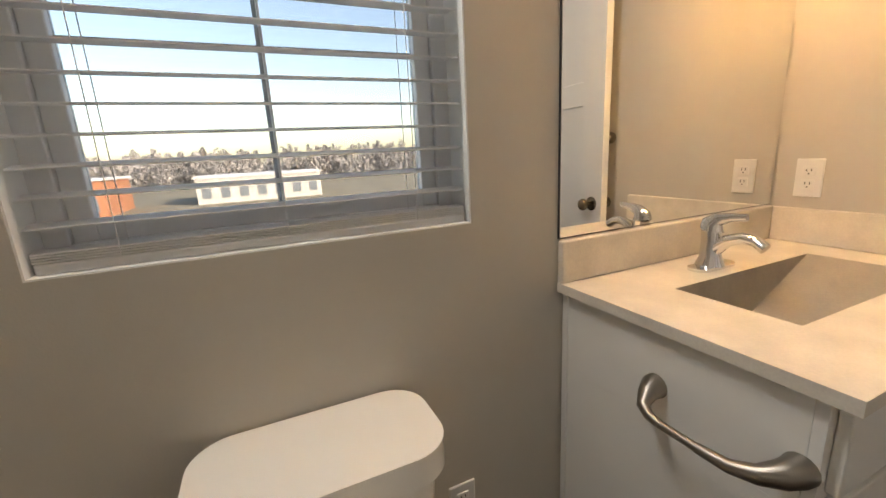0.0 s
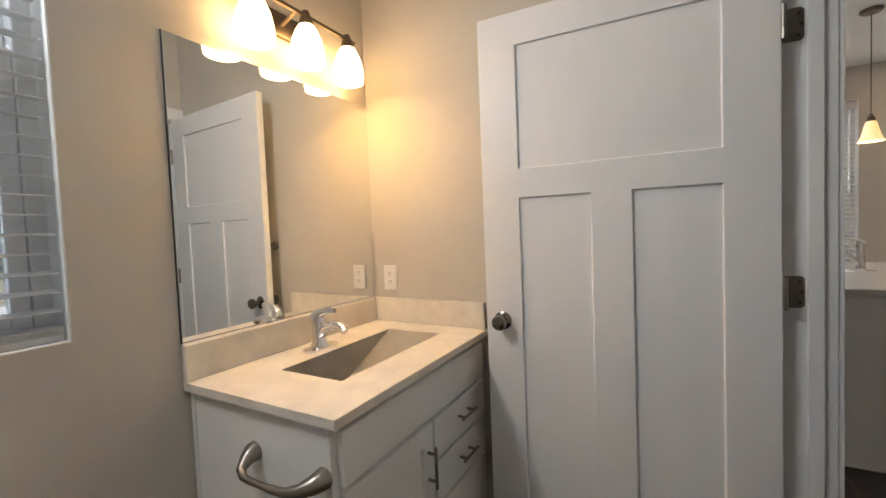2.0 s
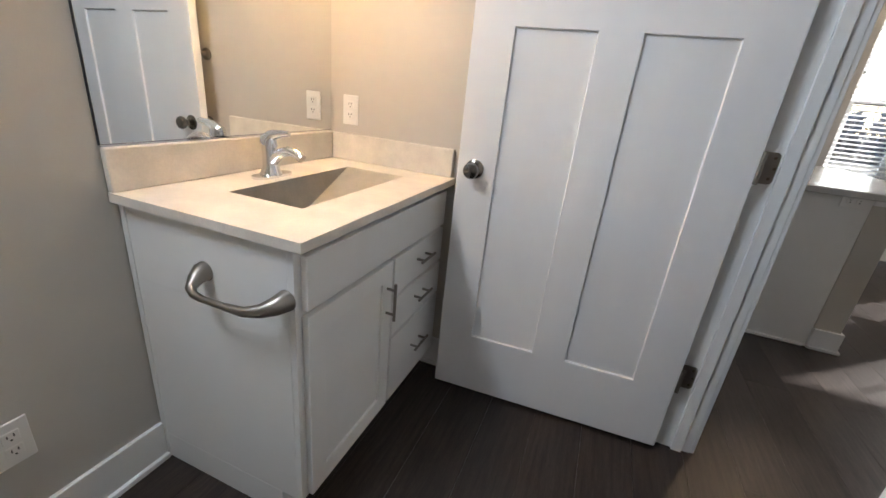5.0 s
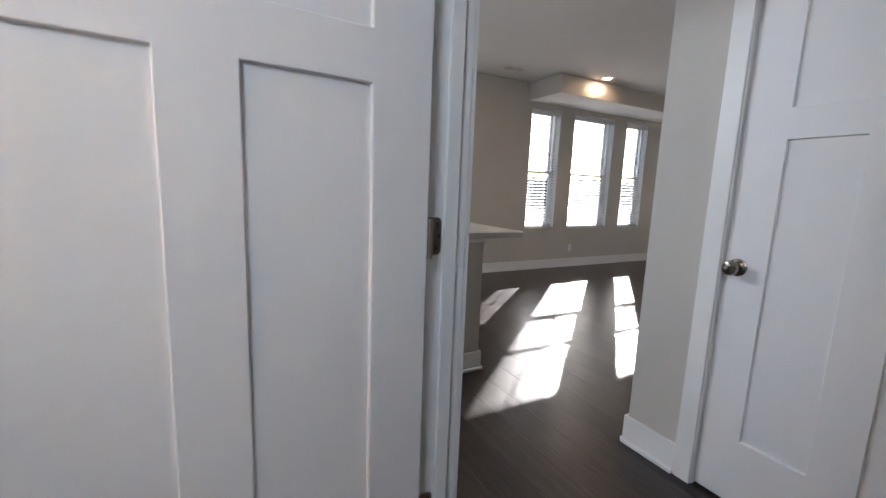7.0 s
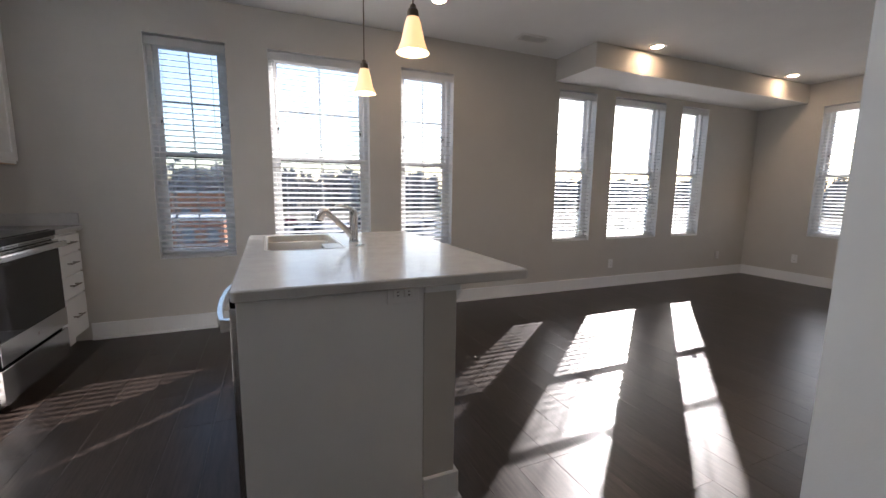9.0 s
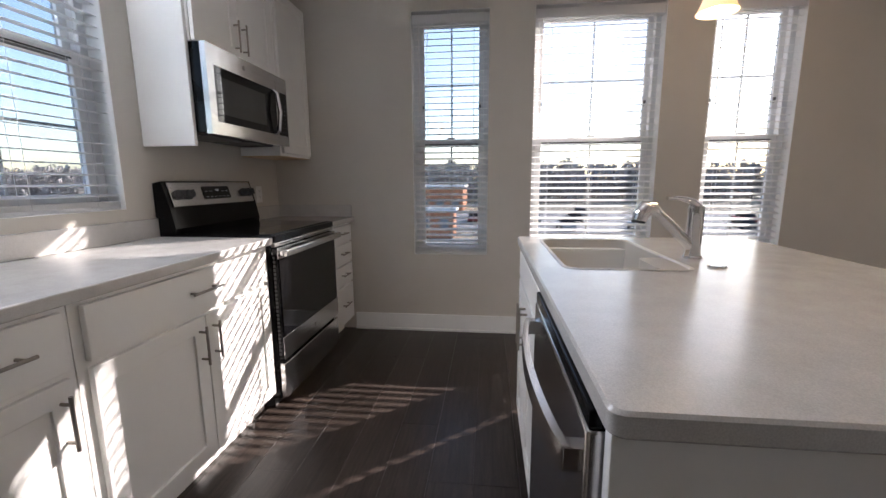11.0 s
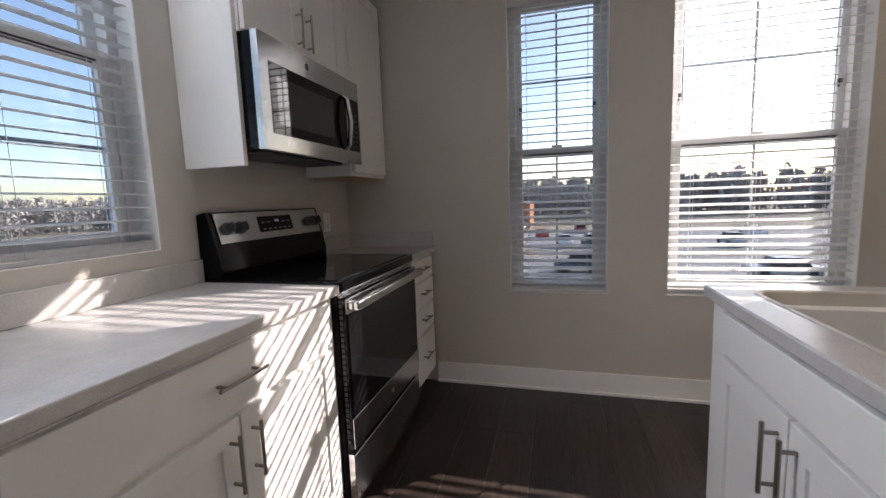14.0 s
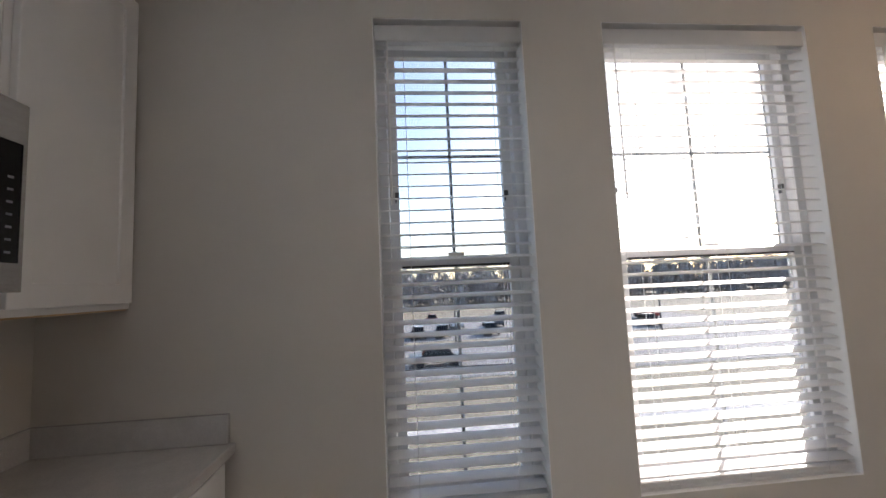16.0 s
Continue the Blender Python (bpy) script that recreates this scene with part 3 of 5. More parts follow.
# ---- bathroom ----
def vanity():
    v = thing("vanity_cabinet", (0, 0, 0), 0, "white vanity cabinet with one door and three drawers", "cabinet")
    x0, x1, yf, zt = 1.54, 2.39, -0.052, 0.845
    boxpart("body", (x0, x1, yf + 0.018, YN - 0.003, 0.095, 0.6395), CABINET, v, 0.001)
    boxpart("side_panel", (x0, x0 + 0.016, yf + 0.018, YN - 0.003, 0.6395, zt), CABINET, v, 0)
    boxpart("side_panel", (x1 - 0.016, x1, yf + 0.018, YN - 0.003, 0.6395, zt), CABINET, v, 0)
    boxpart("front_rail", (x0 + 0.016, x1 - 0.016, yf + 0.018, yf + 0.03, 0.6395, zt), CABINET, v, 0)
    boxpart("plinth", (x0, x1, yf + 0.07, YN - 0.02, 0.0, 0.0945), CABINET, v, 0)
    bm = bmesh.new()
    for a, b, c, d in ((x0, x0 + 0.035, 0.095, zt), (x1 - 0.03, x1, 0.095, zt), (1.955, 1.985, 0.095, 0.69), (x0 + 0.035, x1 - 0.03, 0.825, zt), (x0 + 0.035, x1 - 0.03, 0.66, 0.69), (x0 + 0.035, x1 - 0.03, 0.095, 0.115)):
        box(bm, a, b, yf, yf + 0.0175, c, d)
    part("face_frame", bm, CABINET, v, bevel=0.001)
    bm = bmesh.new()
    box(bm, x0 - 0.003, x0, YN - 0.022, YN - 0.004, 0.0, zt)
    part("scribe_moulding", bm, CABINET, v)
    boxpart("false_front", (x0 + 0.02, x1 - 0.012, yf - 0.019, yf - 0.0005, 0.685, 0.822), CABINET, v, 0.003)
    bm = bmesh.new()
    shaker(bm, x0 + 0.02, 1.962, yf - 0.0005, 0.108, 0.672, -1)
    d = part("door", bm, CABINET, v, bevel=0.002)
    bar_handle(d, (1.928, yf - 0.019, 0.545), 0.13, -1, True)
    for za, zb in ((0.535, 0.672), (0.385, 0.523), (0.108, 0.373)):
        dr = boxpart("drawer", (1.976, x1 - 0.012, yf - 0.019, yf - 0.0005, za, zb), CABINET, v, 0.003)
        bar_handle(dr, (2.18, yf - 0.019, (za + zb) / 2 + 0.01), 0.115, -1, False)
    # paper holder bar on the cabinet's end
    t = thing("paper_holder", (x0, 0, 0), 0, "satin nickel paper holder with flared ends on the vanity side", "paper holder")
    ya, yb, z = 0.215, -0.03, 0.715
    bm = bmesh.new()
    tube(bm, [(-0.0005, ya, z + 0.008), (-0.008, ya, z + 0.008), (-0.03, ya - 0.004, z), (-0.052, ya - 0.014, z - 0.012), (-0.062, ya - 0.035, z - 0.018), (-0.064, ya - 0.06, z - 0.02)], [0.026, 0.025, 0.018, 0.012, 0.0095, 0.0085], 16)
    part("post", bm, NICKEL, t)
    bm = bmesh.new()
    tube(bm, [(-0.0005, yb, z + 0.0), (-0.008, yb, z + 0.0), (-0.028, yb + 0.01, z - 0.006), (-0.048, yb + 0.032, z - 0.014), (-0.06, yb + 0.066, z - 0.02), (-0.064, yb + 0.115, z - 0.02)], [0.026, 0.025, 0.0215, 0.0155, 0.0115, 0.0092], 16)
    part("post", bm, NICKEL, t)
    bm = bmesh.new()
    tube(bm, [(-0.064, ya - 0.06, z - 0.02), (-0.064, yb + 0.115, z - 0.02)], 0.008, 16)
    part("bar", bm, NICKEL, t)


vanity()


def vanity_top():
    v = thing("vanity_countertop", (0, 0, 0), 0, "cream cultured marble vanity top with an integral sloped basin", "countertop")
    x0, x1, y0, y1, z0, z1 = 1.52, XB0 - 0.002, -0.09, YN - 0.002, 0.846, 0.87
    bx0, bx1, by0, by1 = 1.71, 2.27, 0.065, 0.31
    bm = bmesh.new()
    for a, b, c, d in ((x0, bx0, y0, y1), (bx1, x1, y0, y1), (bx0, bx1, y0, by0), (bx0, bx1, by1, y1)):
        box(bm, a, b, c, d, z0, z1)
    bmesh.ops.remove_doubles(bm, verts=bm.verts, dist=1e-5)
    part("slab", bm, MARBLE, v)
    bm = bmesh.new()
    # basin with steep back and end walls and a gentle slope at the far end
    dz = 0.115
    rim = [(bx0, by0, z1), (bx1, by0, z1), (bx1, by1, z1), (bx0, by1, z1)]
    low = [(bx0 + 0.015, by0 + 0.035, z1 - dz), (1.98, by0 + 0.035, z1 - dz), (1.98, by1 - 0.02, z1 - dz), (bx0 + 0.015, by1 - 0.02, z1 - dz)]
    rv = [bm.verts.new(p) for p in rim]
    lv = [bm.verts.new(p) for p in low]
    for i in range(4):
        bm.faces.new((rv[i], rv[(i + 1) % 4], lv[(i + 1) % 4], lv[i]))
    bm.faces.new(lv)
    bmesh.ops.solidify(bm, geom=bm.faces[:], thickness=0.004)
    part("basin", bm, MARBLE, v, "integral sloped basin")
    bm = bmesh.new()
    lathe(bm, [(0.0, 0.004), (0.016, 0.004), (0.021, 0.001), (0.021, -0.004)], (bx0 + 0.055, by0 + 0.062, z1 - dz + 0.005), 20)
    part("drain", bm, CHROME, v, "chrome drain")
    boxpart("backsplash", (x0, x1, YN - 0.022, YN - 0.002, z1 + 0.0005, 0.979), MARBLE, v, 0.004)
    boxpart("side_splash", (XB0 - 0.022, XB0 - 0.002, y0 + 0.012, YN - 0.0225, z1 + 0.0005, 0.979), MARBLE, v, 0.004)


vanity_top()


def bath_faucet():
    f = thing("bathroom_faucet", (1.935, 0.372, 0.8705), 0, "chrome single-lever bathroom faucet", "faucet")
    bm = bmesh.new()
    prism(bm, rounded(-0.075, 0.075, -0.028, 0.028, 0.027, 8), 0, 0.008)
    part("base_plate", bm, CHROME, f, bevel=0.003)
    bm = bmesh.new()
    tube(bm, [(0, 0.004, 0.006), (0, 0.004, 0.03), (0, 0.006, 0.075), (0, 0.008, 0.1)], [0.036, 0.026, 0.023, 0.024], 20)
    part("body", bm, CHROME, f)
    bm = bmesh.new()
    tube(bm, [(0, -0.005, 0.05), (0, -0.035, 0.078), (0, -0.07, 0.09), (0, -0.10, 0.086), (0, -0.122, 0.072)], [0.019, 0.016, 0.014, 0.0135, 0.0145], 16)
    part("spout", bm, CHROME, f)
    bm = bmesh.new()
    tube(bm, [(0, 0.008, 0.1), (0, 0.006, 0.116), (0, -0.008, 0.13), (0, -0.04, 0.138), (0, -0.075, 0.142)], [0.024, 0.022, 0.014, 0.009, 0.007], 14, 1.3)
    part("lever", bm, CHROME, f)


bath_faucet()

mir = thing("mirror", (0, 0, 0), 0, "large frameless rectangular wall mirror above the vanity", "mirror")
boxpart("mirror_glass", (1.522, 2.404, YN - 0.008, YN - 0.003, 0.985, 1.868), MIRROR, mir, 0.001)
boxpart("backing", (1.520, 2.406, YN - 0.003, YN - 0.0005, 0.983, 1.870), DARKPL, mir, 0)
boxpart("bottom_channel", (1.521, 2.405, YN - 0.0105, YN - 0.0005, 0.9795, 0.9845), CHROME, mir, 0)


def vanity_light():
    v = thing("vanity_light", (0, 0, 0), 0, "three-light vanity fixture with frosted glass shades, lit", "wall lamp")
    zb, yb = 2.075, 0.402
    boxpart("backplate", (1.86, 2.09, YN - 0.022, YN - 0.001, 2.00, 2.09), BRONZE, v, 0.008)
    bm = bmesh.new()
    tube(bm, [(1.715, yb, zb), (2.235, yb, zb)], 0.0085, 12)
    part("bar", bm, BRONZE, v)
    for x in (1.93, 2.02):
        bm = bmesh.new()
        tube(bm, [(x, YN - 0.02, 2.045), (x, yb, zb)], 0.007, 10)
        part("arm", bm, BRONZE, v)
    for x in (1.757, 1.975, 2.193):
        bm = bmesh.new()
        lathe(bm, [(0.0, 0.02), (0.012, 0.018), (0.016, 0.006), (0.022, -0.008), (0.026, -0.03), (0.030, -0.045), (0.0, -0.045)], (x, yb, zb), 20)
        part("socket_cup", bm, BRONZE, v)
        bm = bmesh.new()
        out = [(0.028, -0.035), (0.040, -0.055), (0.052, -0.085), (0.059, -0.12), (0.061, -0.15), (0.058, -0.175)]
        lathe(bm, out + [(r - 0.004, h) for r, h in out[::-1]], (x, yb, zb), 28)
        sh = part("shade", bm, VSHADE, v, "lit frosted glass shade")
        bm = bmesh.new()
        lathe(bm, [(0.0, -0.15), (0.02, -0.145), (0.028, -0.125), (0.024, -0.10), (0.013, -0.075), (0.013, -0.045)], (x, yb, zb), 16)
        part("bulb", bm, BULB, sh, "lit bulb")


vanity_light()

tb = thing("towel_bar", (XB0, 0, 1.235), 0, "satin nickel towel bar on the wall behind the open door", "towel bar")
for y in (-0.20, -0.80):
    bm = bmesh.new()
    lathe(bm, [(0.026, -0.001), (0.026, -0.008), (0.012, -0.018), (0.010, -0.036), (0.0, -0.038)], (0, y, 0), 16, "x")
    part("post", bm, NICKEL, tb)
bm = bmesh.new()
tube(bm, [(-0.03, -0.20, 0), (-0.03, -0.80, 0)], 0.006, 10)
part("bar", bm, NICKEL, tb)


def toilet():
    t = thing("toilet", (0.90, 0, 0), 0, "white porcelain two-piece toilet under the window", "toilet")
    bm = bmesh.new()
    prism(bm, rounded(-0.196, 0.196, 0.282, 0.478, 0.06, 6), 0.36, 0.655)
    for vv in bm.verts:
        if vv.co.z < 0.5:
            vv.co.x *= 0.92
            vv.co.y = 0.478 - (0.478 - vv.co.y) * 0.9
    part("tank", bm, PORCELAIN, t, bevel=0.01, seg=3)
    bm = bmesh.new()
    prism(bm, rounded(-0.214, 0.214, 0.264, 0.49, 0.075, 8), 0.656, 0.712)
    part("tank_lid", bm, PORCELAIN, t, bevel=0.014, seg=4)
    bm = bmesh.new()
    tube(bm, [(-0.15, 0.283, 0.60), (-0.15, 0.265, 0.60)], 0.012, 12)
    tube(bm, [(-0.15, 0.265, 0.60), (-0.08, 0.262, 0.592)], [0.008, 0.006], 10)
    part("flush_lever", bm, CHROME, t)
    bm = bmesh.new()
    rings = [(0.0, 0.13, 0.20, 0.12), (0.15, 0.11, 0.17, 0.12), (0.28, 0.14, 0.20, 0.08), (0.37, 0.185, 0.245, 0.04), (0.39, 0.185, 0.25, 0.04)]
    prev = None
    for z, rx, ry, cy in rings:
        ring = [bm.verts.new((rx * math.cos(2 * math.pi * k / 28), cy + ry * math.sin(2 * math.pi * k / 28), z)) for k in range(28)]
        if prev:
            for k in range(28):
                bm.faces.new((prev[k], prev[(k + 1) % 28], ring[(k + 1) % 28], ring[k]))
        else:
            bm.faces.new(ring[::-1])
        prev = ring
    bm.faces.new(prev)
    box(bm, -0.11, 0.11, 0.2, 0.47, 0.22, 0.359)
    part("bowl", bm, PORCELAIN, t)
    bm = bmesh.new()
    prism(bm, [(0.19 * math.cos(2 * math.pi * k / 32), 0.035 + 0.245 * math.sin(2 * math.pi * k / 32)) for k in range(32)], 0.391, 0.428)
    part("seat_lid", bm, PLASTIC, t, bevel=0.01, seg=3)


toilet()


# ---- kitchen: base run on the north wall ----
YF = -0.082   # face of the cabinet boxes
ZT = 0.877    # underside of the worktops


def base_body(name, x0, x1, label, yf=YF, yb=YN - 0.003, s=-1, cat="cabinet"):
    """The carcass of a base unit whose front looks along s."""
    c = thing(name, (0, 0, 0), 0, label, cat, "kitchen base units")
    bm = bmesh.new()
    lo, hi = sorted((yf, yb))
    box(bm, x0, x1, lo, hi, 0.10, ZT - 0.001)
    kick = sorted((yf - s * 0.075, yb))
    box(bm, x0, x1, kick[0], kick[1], 0.0, 0.0995)
    part("body", bm, CABINET, c, bevel=0.001)
    return c


def front(c, name, x0, x1, z0, z1, s=-1, yf=YF, flat=False, handle=None):
    bm = bmesh.new()
    if flat:
        ya, yb = sorted((yf + s * 0.0005, yf + s * 0.0195))
        box(bm, x0, x1, ya, yb, z0, z1)
    else:
        shaker(bm, x0, x1, yf + s * 0.0005, z0, z1, s)
    d = part(name, bm, CABINET, c, bevel=0.0025)
    if handle:
        hx, hz, ln, up = handle
        bar_handle(d, (hx, yf + s * 0.0195, hz), ln, s, up)
    return d


c = base_body("base_cabinet", 3.60, 4.037, "white base unit with one drawer beside the fridge")
front(c, "drawer", 3.615, 4.012, 0.70, 0.858, flat=True, handle=(3.84, 0.782, 0.16, False))
front(c, "door", 3.615, 4.012, 0.115, 0.682, handle=(3.975, 0.575, 0.15, True))
c = base_body("base_cabinet", 4.04, 5.003, "white base unit with a wide drawer and two doors")
front(c, "drawer", 4.068, 4.965, 0.70, 0.858, flat=True, handle=(4.515, 0.782, 0.16, False))
front(c, "door", 4.068, 4.513, 0.115, 0.682, handle=(4.478, 0.575, 0.15, True))
front(c, "door", 4.519, 4.965, 0.115, 0.682, handle=(4.552, 0.575, 0.15, True))
c = base_body("drawer_cabinet", 5.774, XE - 0.018, "white narrow four-drawer base unit in the corner")
for za, zb in ((0.735, 0.858), (0.575, 0.722), (0.415, 0.562), (0.115, 0.402)):
    front(c, "drawer", 5.79, XE - 0.03, za, zb, flat=True, handle=(6.01, (za + zb) / 2 + 0.008, 0.13, False))


def worktop(name, x0, x1, y0, y1, label, splashes):
    w = thing(name, (0, 0, 0), 0, label, "countertop")
    boxpart("slab", (x0, x1, y0, y1, ZT, 0.913), QUARTZ, w, 0.005, seg=3)
    for d in splashes:
        boxpart("backsplash", d, QUARTZ, w, 0.003)
    return w


worktop("worktop", 3.60, 5.004, -0.122, YN - 0.002, "pale quartz worktop with a low backsplash", [(3.60, 5.004, YN - 0.022, YN - 0.002, 0.9135, 1.005)])
worktop("worktop", 5.773, XE - 0.002, -0.122, YN - 0.002, "short pale quartz worktop in the corner", [(5.773, XE - 0.0225, YN - 0.022, YN - 0.002, 0.9135, 1.005), (XE - 0.022, XE - 0.002, -0.105, YN - 0.002, 0.9135, 1.005)])


def fridge():
    f = thing("fridge", (0, 0, 0), 0, "stainless bottom-freezer fridge beside the cabinets", "fridge")
    x0, x1, yb = 2.79, 3.59, 0.45
    yd = -0.225
    bm = bmesh.new()
    box(bm, x0 + 0.005, x1 - 0.005, yd + 0.005, yb, 0.03, 1.74)
    part("body", bm, GASKET, f, bevel=0.006)
    for name, za, zb in (("freezer_drawer", 0.06, 0.595), ("fridge_door", 0.615, 1.745)):
        bm = bmesh.new()
        pts = [(x0, yd)] + [(x0 + (x1 - x0) * k / 12, yd - 0.055 - 0.022 * math.sin(math.pi * k / 12)) for k in range(13)] + [(x1, yd)]
        prism(bm, pts, za, zb)
        d = part(name, bm, STEELV, f)
        bm = bmesh.new()
        if name == "freezer_drawer":
            tube(bm, [(x0 + 0.08, yd - 0.07, 0.50), (x0 + 0.09, yd - 0.115, 0.50), (x0 + 0.25, yd - 0.13, 0.50), (x1 - 0.25, yd - 0.13, 0.50), (x1 - 0.09, yd - 0.115, 0.50), (x1 - 0.08, yd - 0.06, 0.50)], 0.014, 12)
        else:
            tube(bm, [(x0 + 0.06, yd - 0.05, 0.75), (x0 + 0.06, yd - 0.105, 0.77), (x0 + 0.06, yd - 0.11, 1.2), (x0 + 0.06, yd - 0.105, 1.5), (x0 + 0.06, yd - 0.05, 1.52)], 0.013, 12)
        part("handle", bm, STEEL, d, "stainless bar handle")
    for x in (x0 + 0.05, x1 - 0.05):
        bm = bmesh.new()
        tube(bm, [(x, -0.15, 0), (x, -0.15, 0.031)], 0.02, 12)
        part("foot", bm, DARKPL, f)


fridge()


def stove():
    r = thing("range", (0, 0, 0), 0, "stainless and black electric range with a glass top", "range")
    x0, x1 = 5.008, 5.768
    yf = -0.105
    bm = bmesh.new()
    box(bm, x0, x1, yf, 0.47, 0.06, 0.885)
    part("body", bm, BLACK, r, bevel=0.003)
    boxpart("base", (x0 + 0.02, x1 - 0.02, yf + 0.05, 0.45, 0.0, 0.0595), DARKPL, r)
    bm = bmesh.new()
    box(bm, x0 - 0.001, x1 + 0.001, -0.13, 0.40, 0.8855, 0.922)
    part("cooktop_frame", bm, BLACK, r, bevel=0.006, seg=3)
    bm = bmesh.new()
    box(bm, x0 + 0.015, x1 - 0.015, -0.105, 0.395, 0.9225, 0.926)
    part("glass_top", bm, BLACKGLASS, r, bevel=0.001)
    # backguard with a slanted stainless panel
    bm = bmesh.new()
    prof = [(0.40, 0.90), (0.49, 0.90), (0.49, 1.178), (0.445, 1.188), (0.408, 1.055), (0.388, 0.95)]
    a = [bm.verts.new((x0, y, z)) for y, z in prof]
    b = [bm.verts.new((x1, y, z)) for y, z in prof]
    bm.faces.new(a)
    bm.faces.new(b[::-1])
    for i in range(len(prof)):
        bm.faces.new((a[i], b[i], b[(i + 1) % len(prof)], a[(i + 1) % len(prof)]))
    part("backguard", bm, BLACK, r, bevel=0.006, seg=3)
    tilt = -math.degrees(math.atan2(0.035, 0.135))
    bm = bmesh.new()
    box(bm, -0.355, 0.355, -0.006, 0.002, -0.062, 0.068)
    pm = finish(bm, "control_panel", STEEL, 0.003)
    pan = new("control_panel", pm)
    pan.parent = r
    pan.matrix_basis = Matrix.Translation(((x0 + x1) / 2, 0.4225, 1.117)) @ Matrix.Rotation(radians(tilt), 4, "X")
    bm = bmesh.new()
    prism(bm, rounded(-0.118, 0.118, -0.036, 0.036, 0.008), 0, 0.0025)
    bmesh.ops.rotate(bm, verts=bm.verts, cent=(0, 0, 0), matrix=Matrix.Rotation(radians(90), 3, "X"))
    bmesh.ops.translate(bm, verts=bm.verts, vec=(0.0, -0.0062, 0.006))
    part("display", bm, BLACKGLASS, pan, "black glass clock display")
    font = bpy.data.curves.new("digits", "FONT")
    font.body, font.size, font.align_x, font.align_y, font.extrude = "3:45", 0.017, "CENTER", "CENTER", 0.0003
    tmp = new("tmp", font)
    dg = bpy.context.evaluated_depsgraph_get()
    me = bpy.data.meshes.new_from_object(tmp.evaluated_get(dg))
    bpy.data.objects.remove(tmp)
    me.materials.clear()
    me.materials.append(DISPLAY)
    dig = new("clock_digits", me)
    dig.parent = pan
    dig.matrix_basis = Matrix.Translation((0.005, -0.0095, 0.018)) @ Matrix.Rotation(radians(90), 4, "X")
    greym = material("grey key print", (0.35, 0.36, 0.37), 0.5)
    bm = bmesh.new()
    for k in range(6):
        box(bm, -0.1 + 0.036 * k, -0.082 + 0.036 * k, -0.0094, -0.0088, -0.019, -0.016)
    for k in (0, 1, 4, 5):
        box(bm, -0.1 + 0.036 * k, -0.082 + 0.036 * k, -0.0094, -0.0088, 0.012, 0.015)
    part("key_print", bm, greym, pan)
    for kx in (-0.305, -0.232, 0.262, 0.325):
        bm = bmesh.new()
        lathe(bm, [(0.0265, -0.0062), (0.0265, -0.014), (0.021, -0.017), (0.019, -0.034), (0.016, -0.037), (0.0, -0.0375)], (kx, 0, 0.0), 24, "y")
        box(bm, kx - 0.004, kx + 0.004, -0.043, -0.03, -0.019, 0.019)
        part("knob", bm, DARKPL, pan, "black control knob")
    # oven door
    yd = yf - 0.0005
    boxpart("vent_trim", (x0 + 0.004, x1 - 0.004, yd - 0.02, yd, 0.862, 0.884), STEEL, r, 0.002)
    bm = bmesh.new()
    for k in range(5):
        xa = x0 + 0.06 + k * 0.132
        box(bm, xa, xa + 0.11, yd - 0.0215, yd - 0.018, 0.869, 0.876)
    part("vent_slots", bm, SLOT, r)
    bm = bmesh.new()
    box(bm, x0 + 0.003, x1 - 0.003, yd - 0.03, yd, 0.275, 0.858)
    od = part("oven_door", bm, BLACK, r, bevel=0.004)
    boxpart("door_glass", (x0 + 0.012, x1 - 0.012, yd - 0.0345, yd - 0.0305, 0.40, 0.80), BLACKGLASS, od, 0.001)
    boxpart("door_top_band", (x0 + 0.003, x1 - 0.003, yd - 0.036, yd - 0.0302, 0.802, 0.858), STEEL, od, 0.002)
    boxpart("door_bottom_band", (x0 + 0.003, x1 - 0.003, yd - 0.036, yd - 0.0302, 0.277, 0.398), STEEL, od, 0.002)
    bm = bmesh.new()
    box(bm, x0 + 0.01, x1 - 0.01, yd - 0.082, yd - 0.058, 0.815, 0.85)
    for xx in (x0 + 0.01, x1 - 0.05):
        box(bm, xx, xx + 0.04, yd - 0.06, yd - 0.0355, 0.818, 0.847)
    part("handle", bm, STEEL, od, "wide flat stainless handle", bevel=0.006, seg=3)
    bm = bmesh.new()
    lathe(bm, [(0.0, -0.0008), (0.012, -0.0006), (0.013, 0.0)], ((x0 + x1) / 2, yd - 0.036, 0.337), 20, "y")
    part("badge", bm, NICKEL, od, "small round badge")
    bm = bmesh.new()
    box(bm, x0 + 0.003, x1 - 0.003, yd - 0.032, yd, 0.065, 0.255)
    part("storage_drawer", bm, STEEL, r, bevel=0.005)
    bm = bmesh.new()
    for k in range(26):
        box(bm, x0 - 0.0012, x0 + 0.002, yd - 0.018, yd - 0.006, 0.30 + k * 0.021, 0.313 + k * 0.021)
    part("side_vents", bm, SLOT, r)


stove()


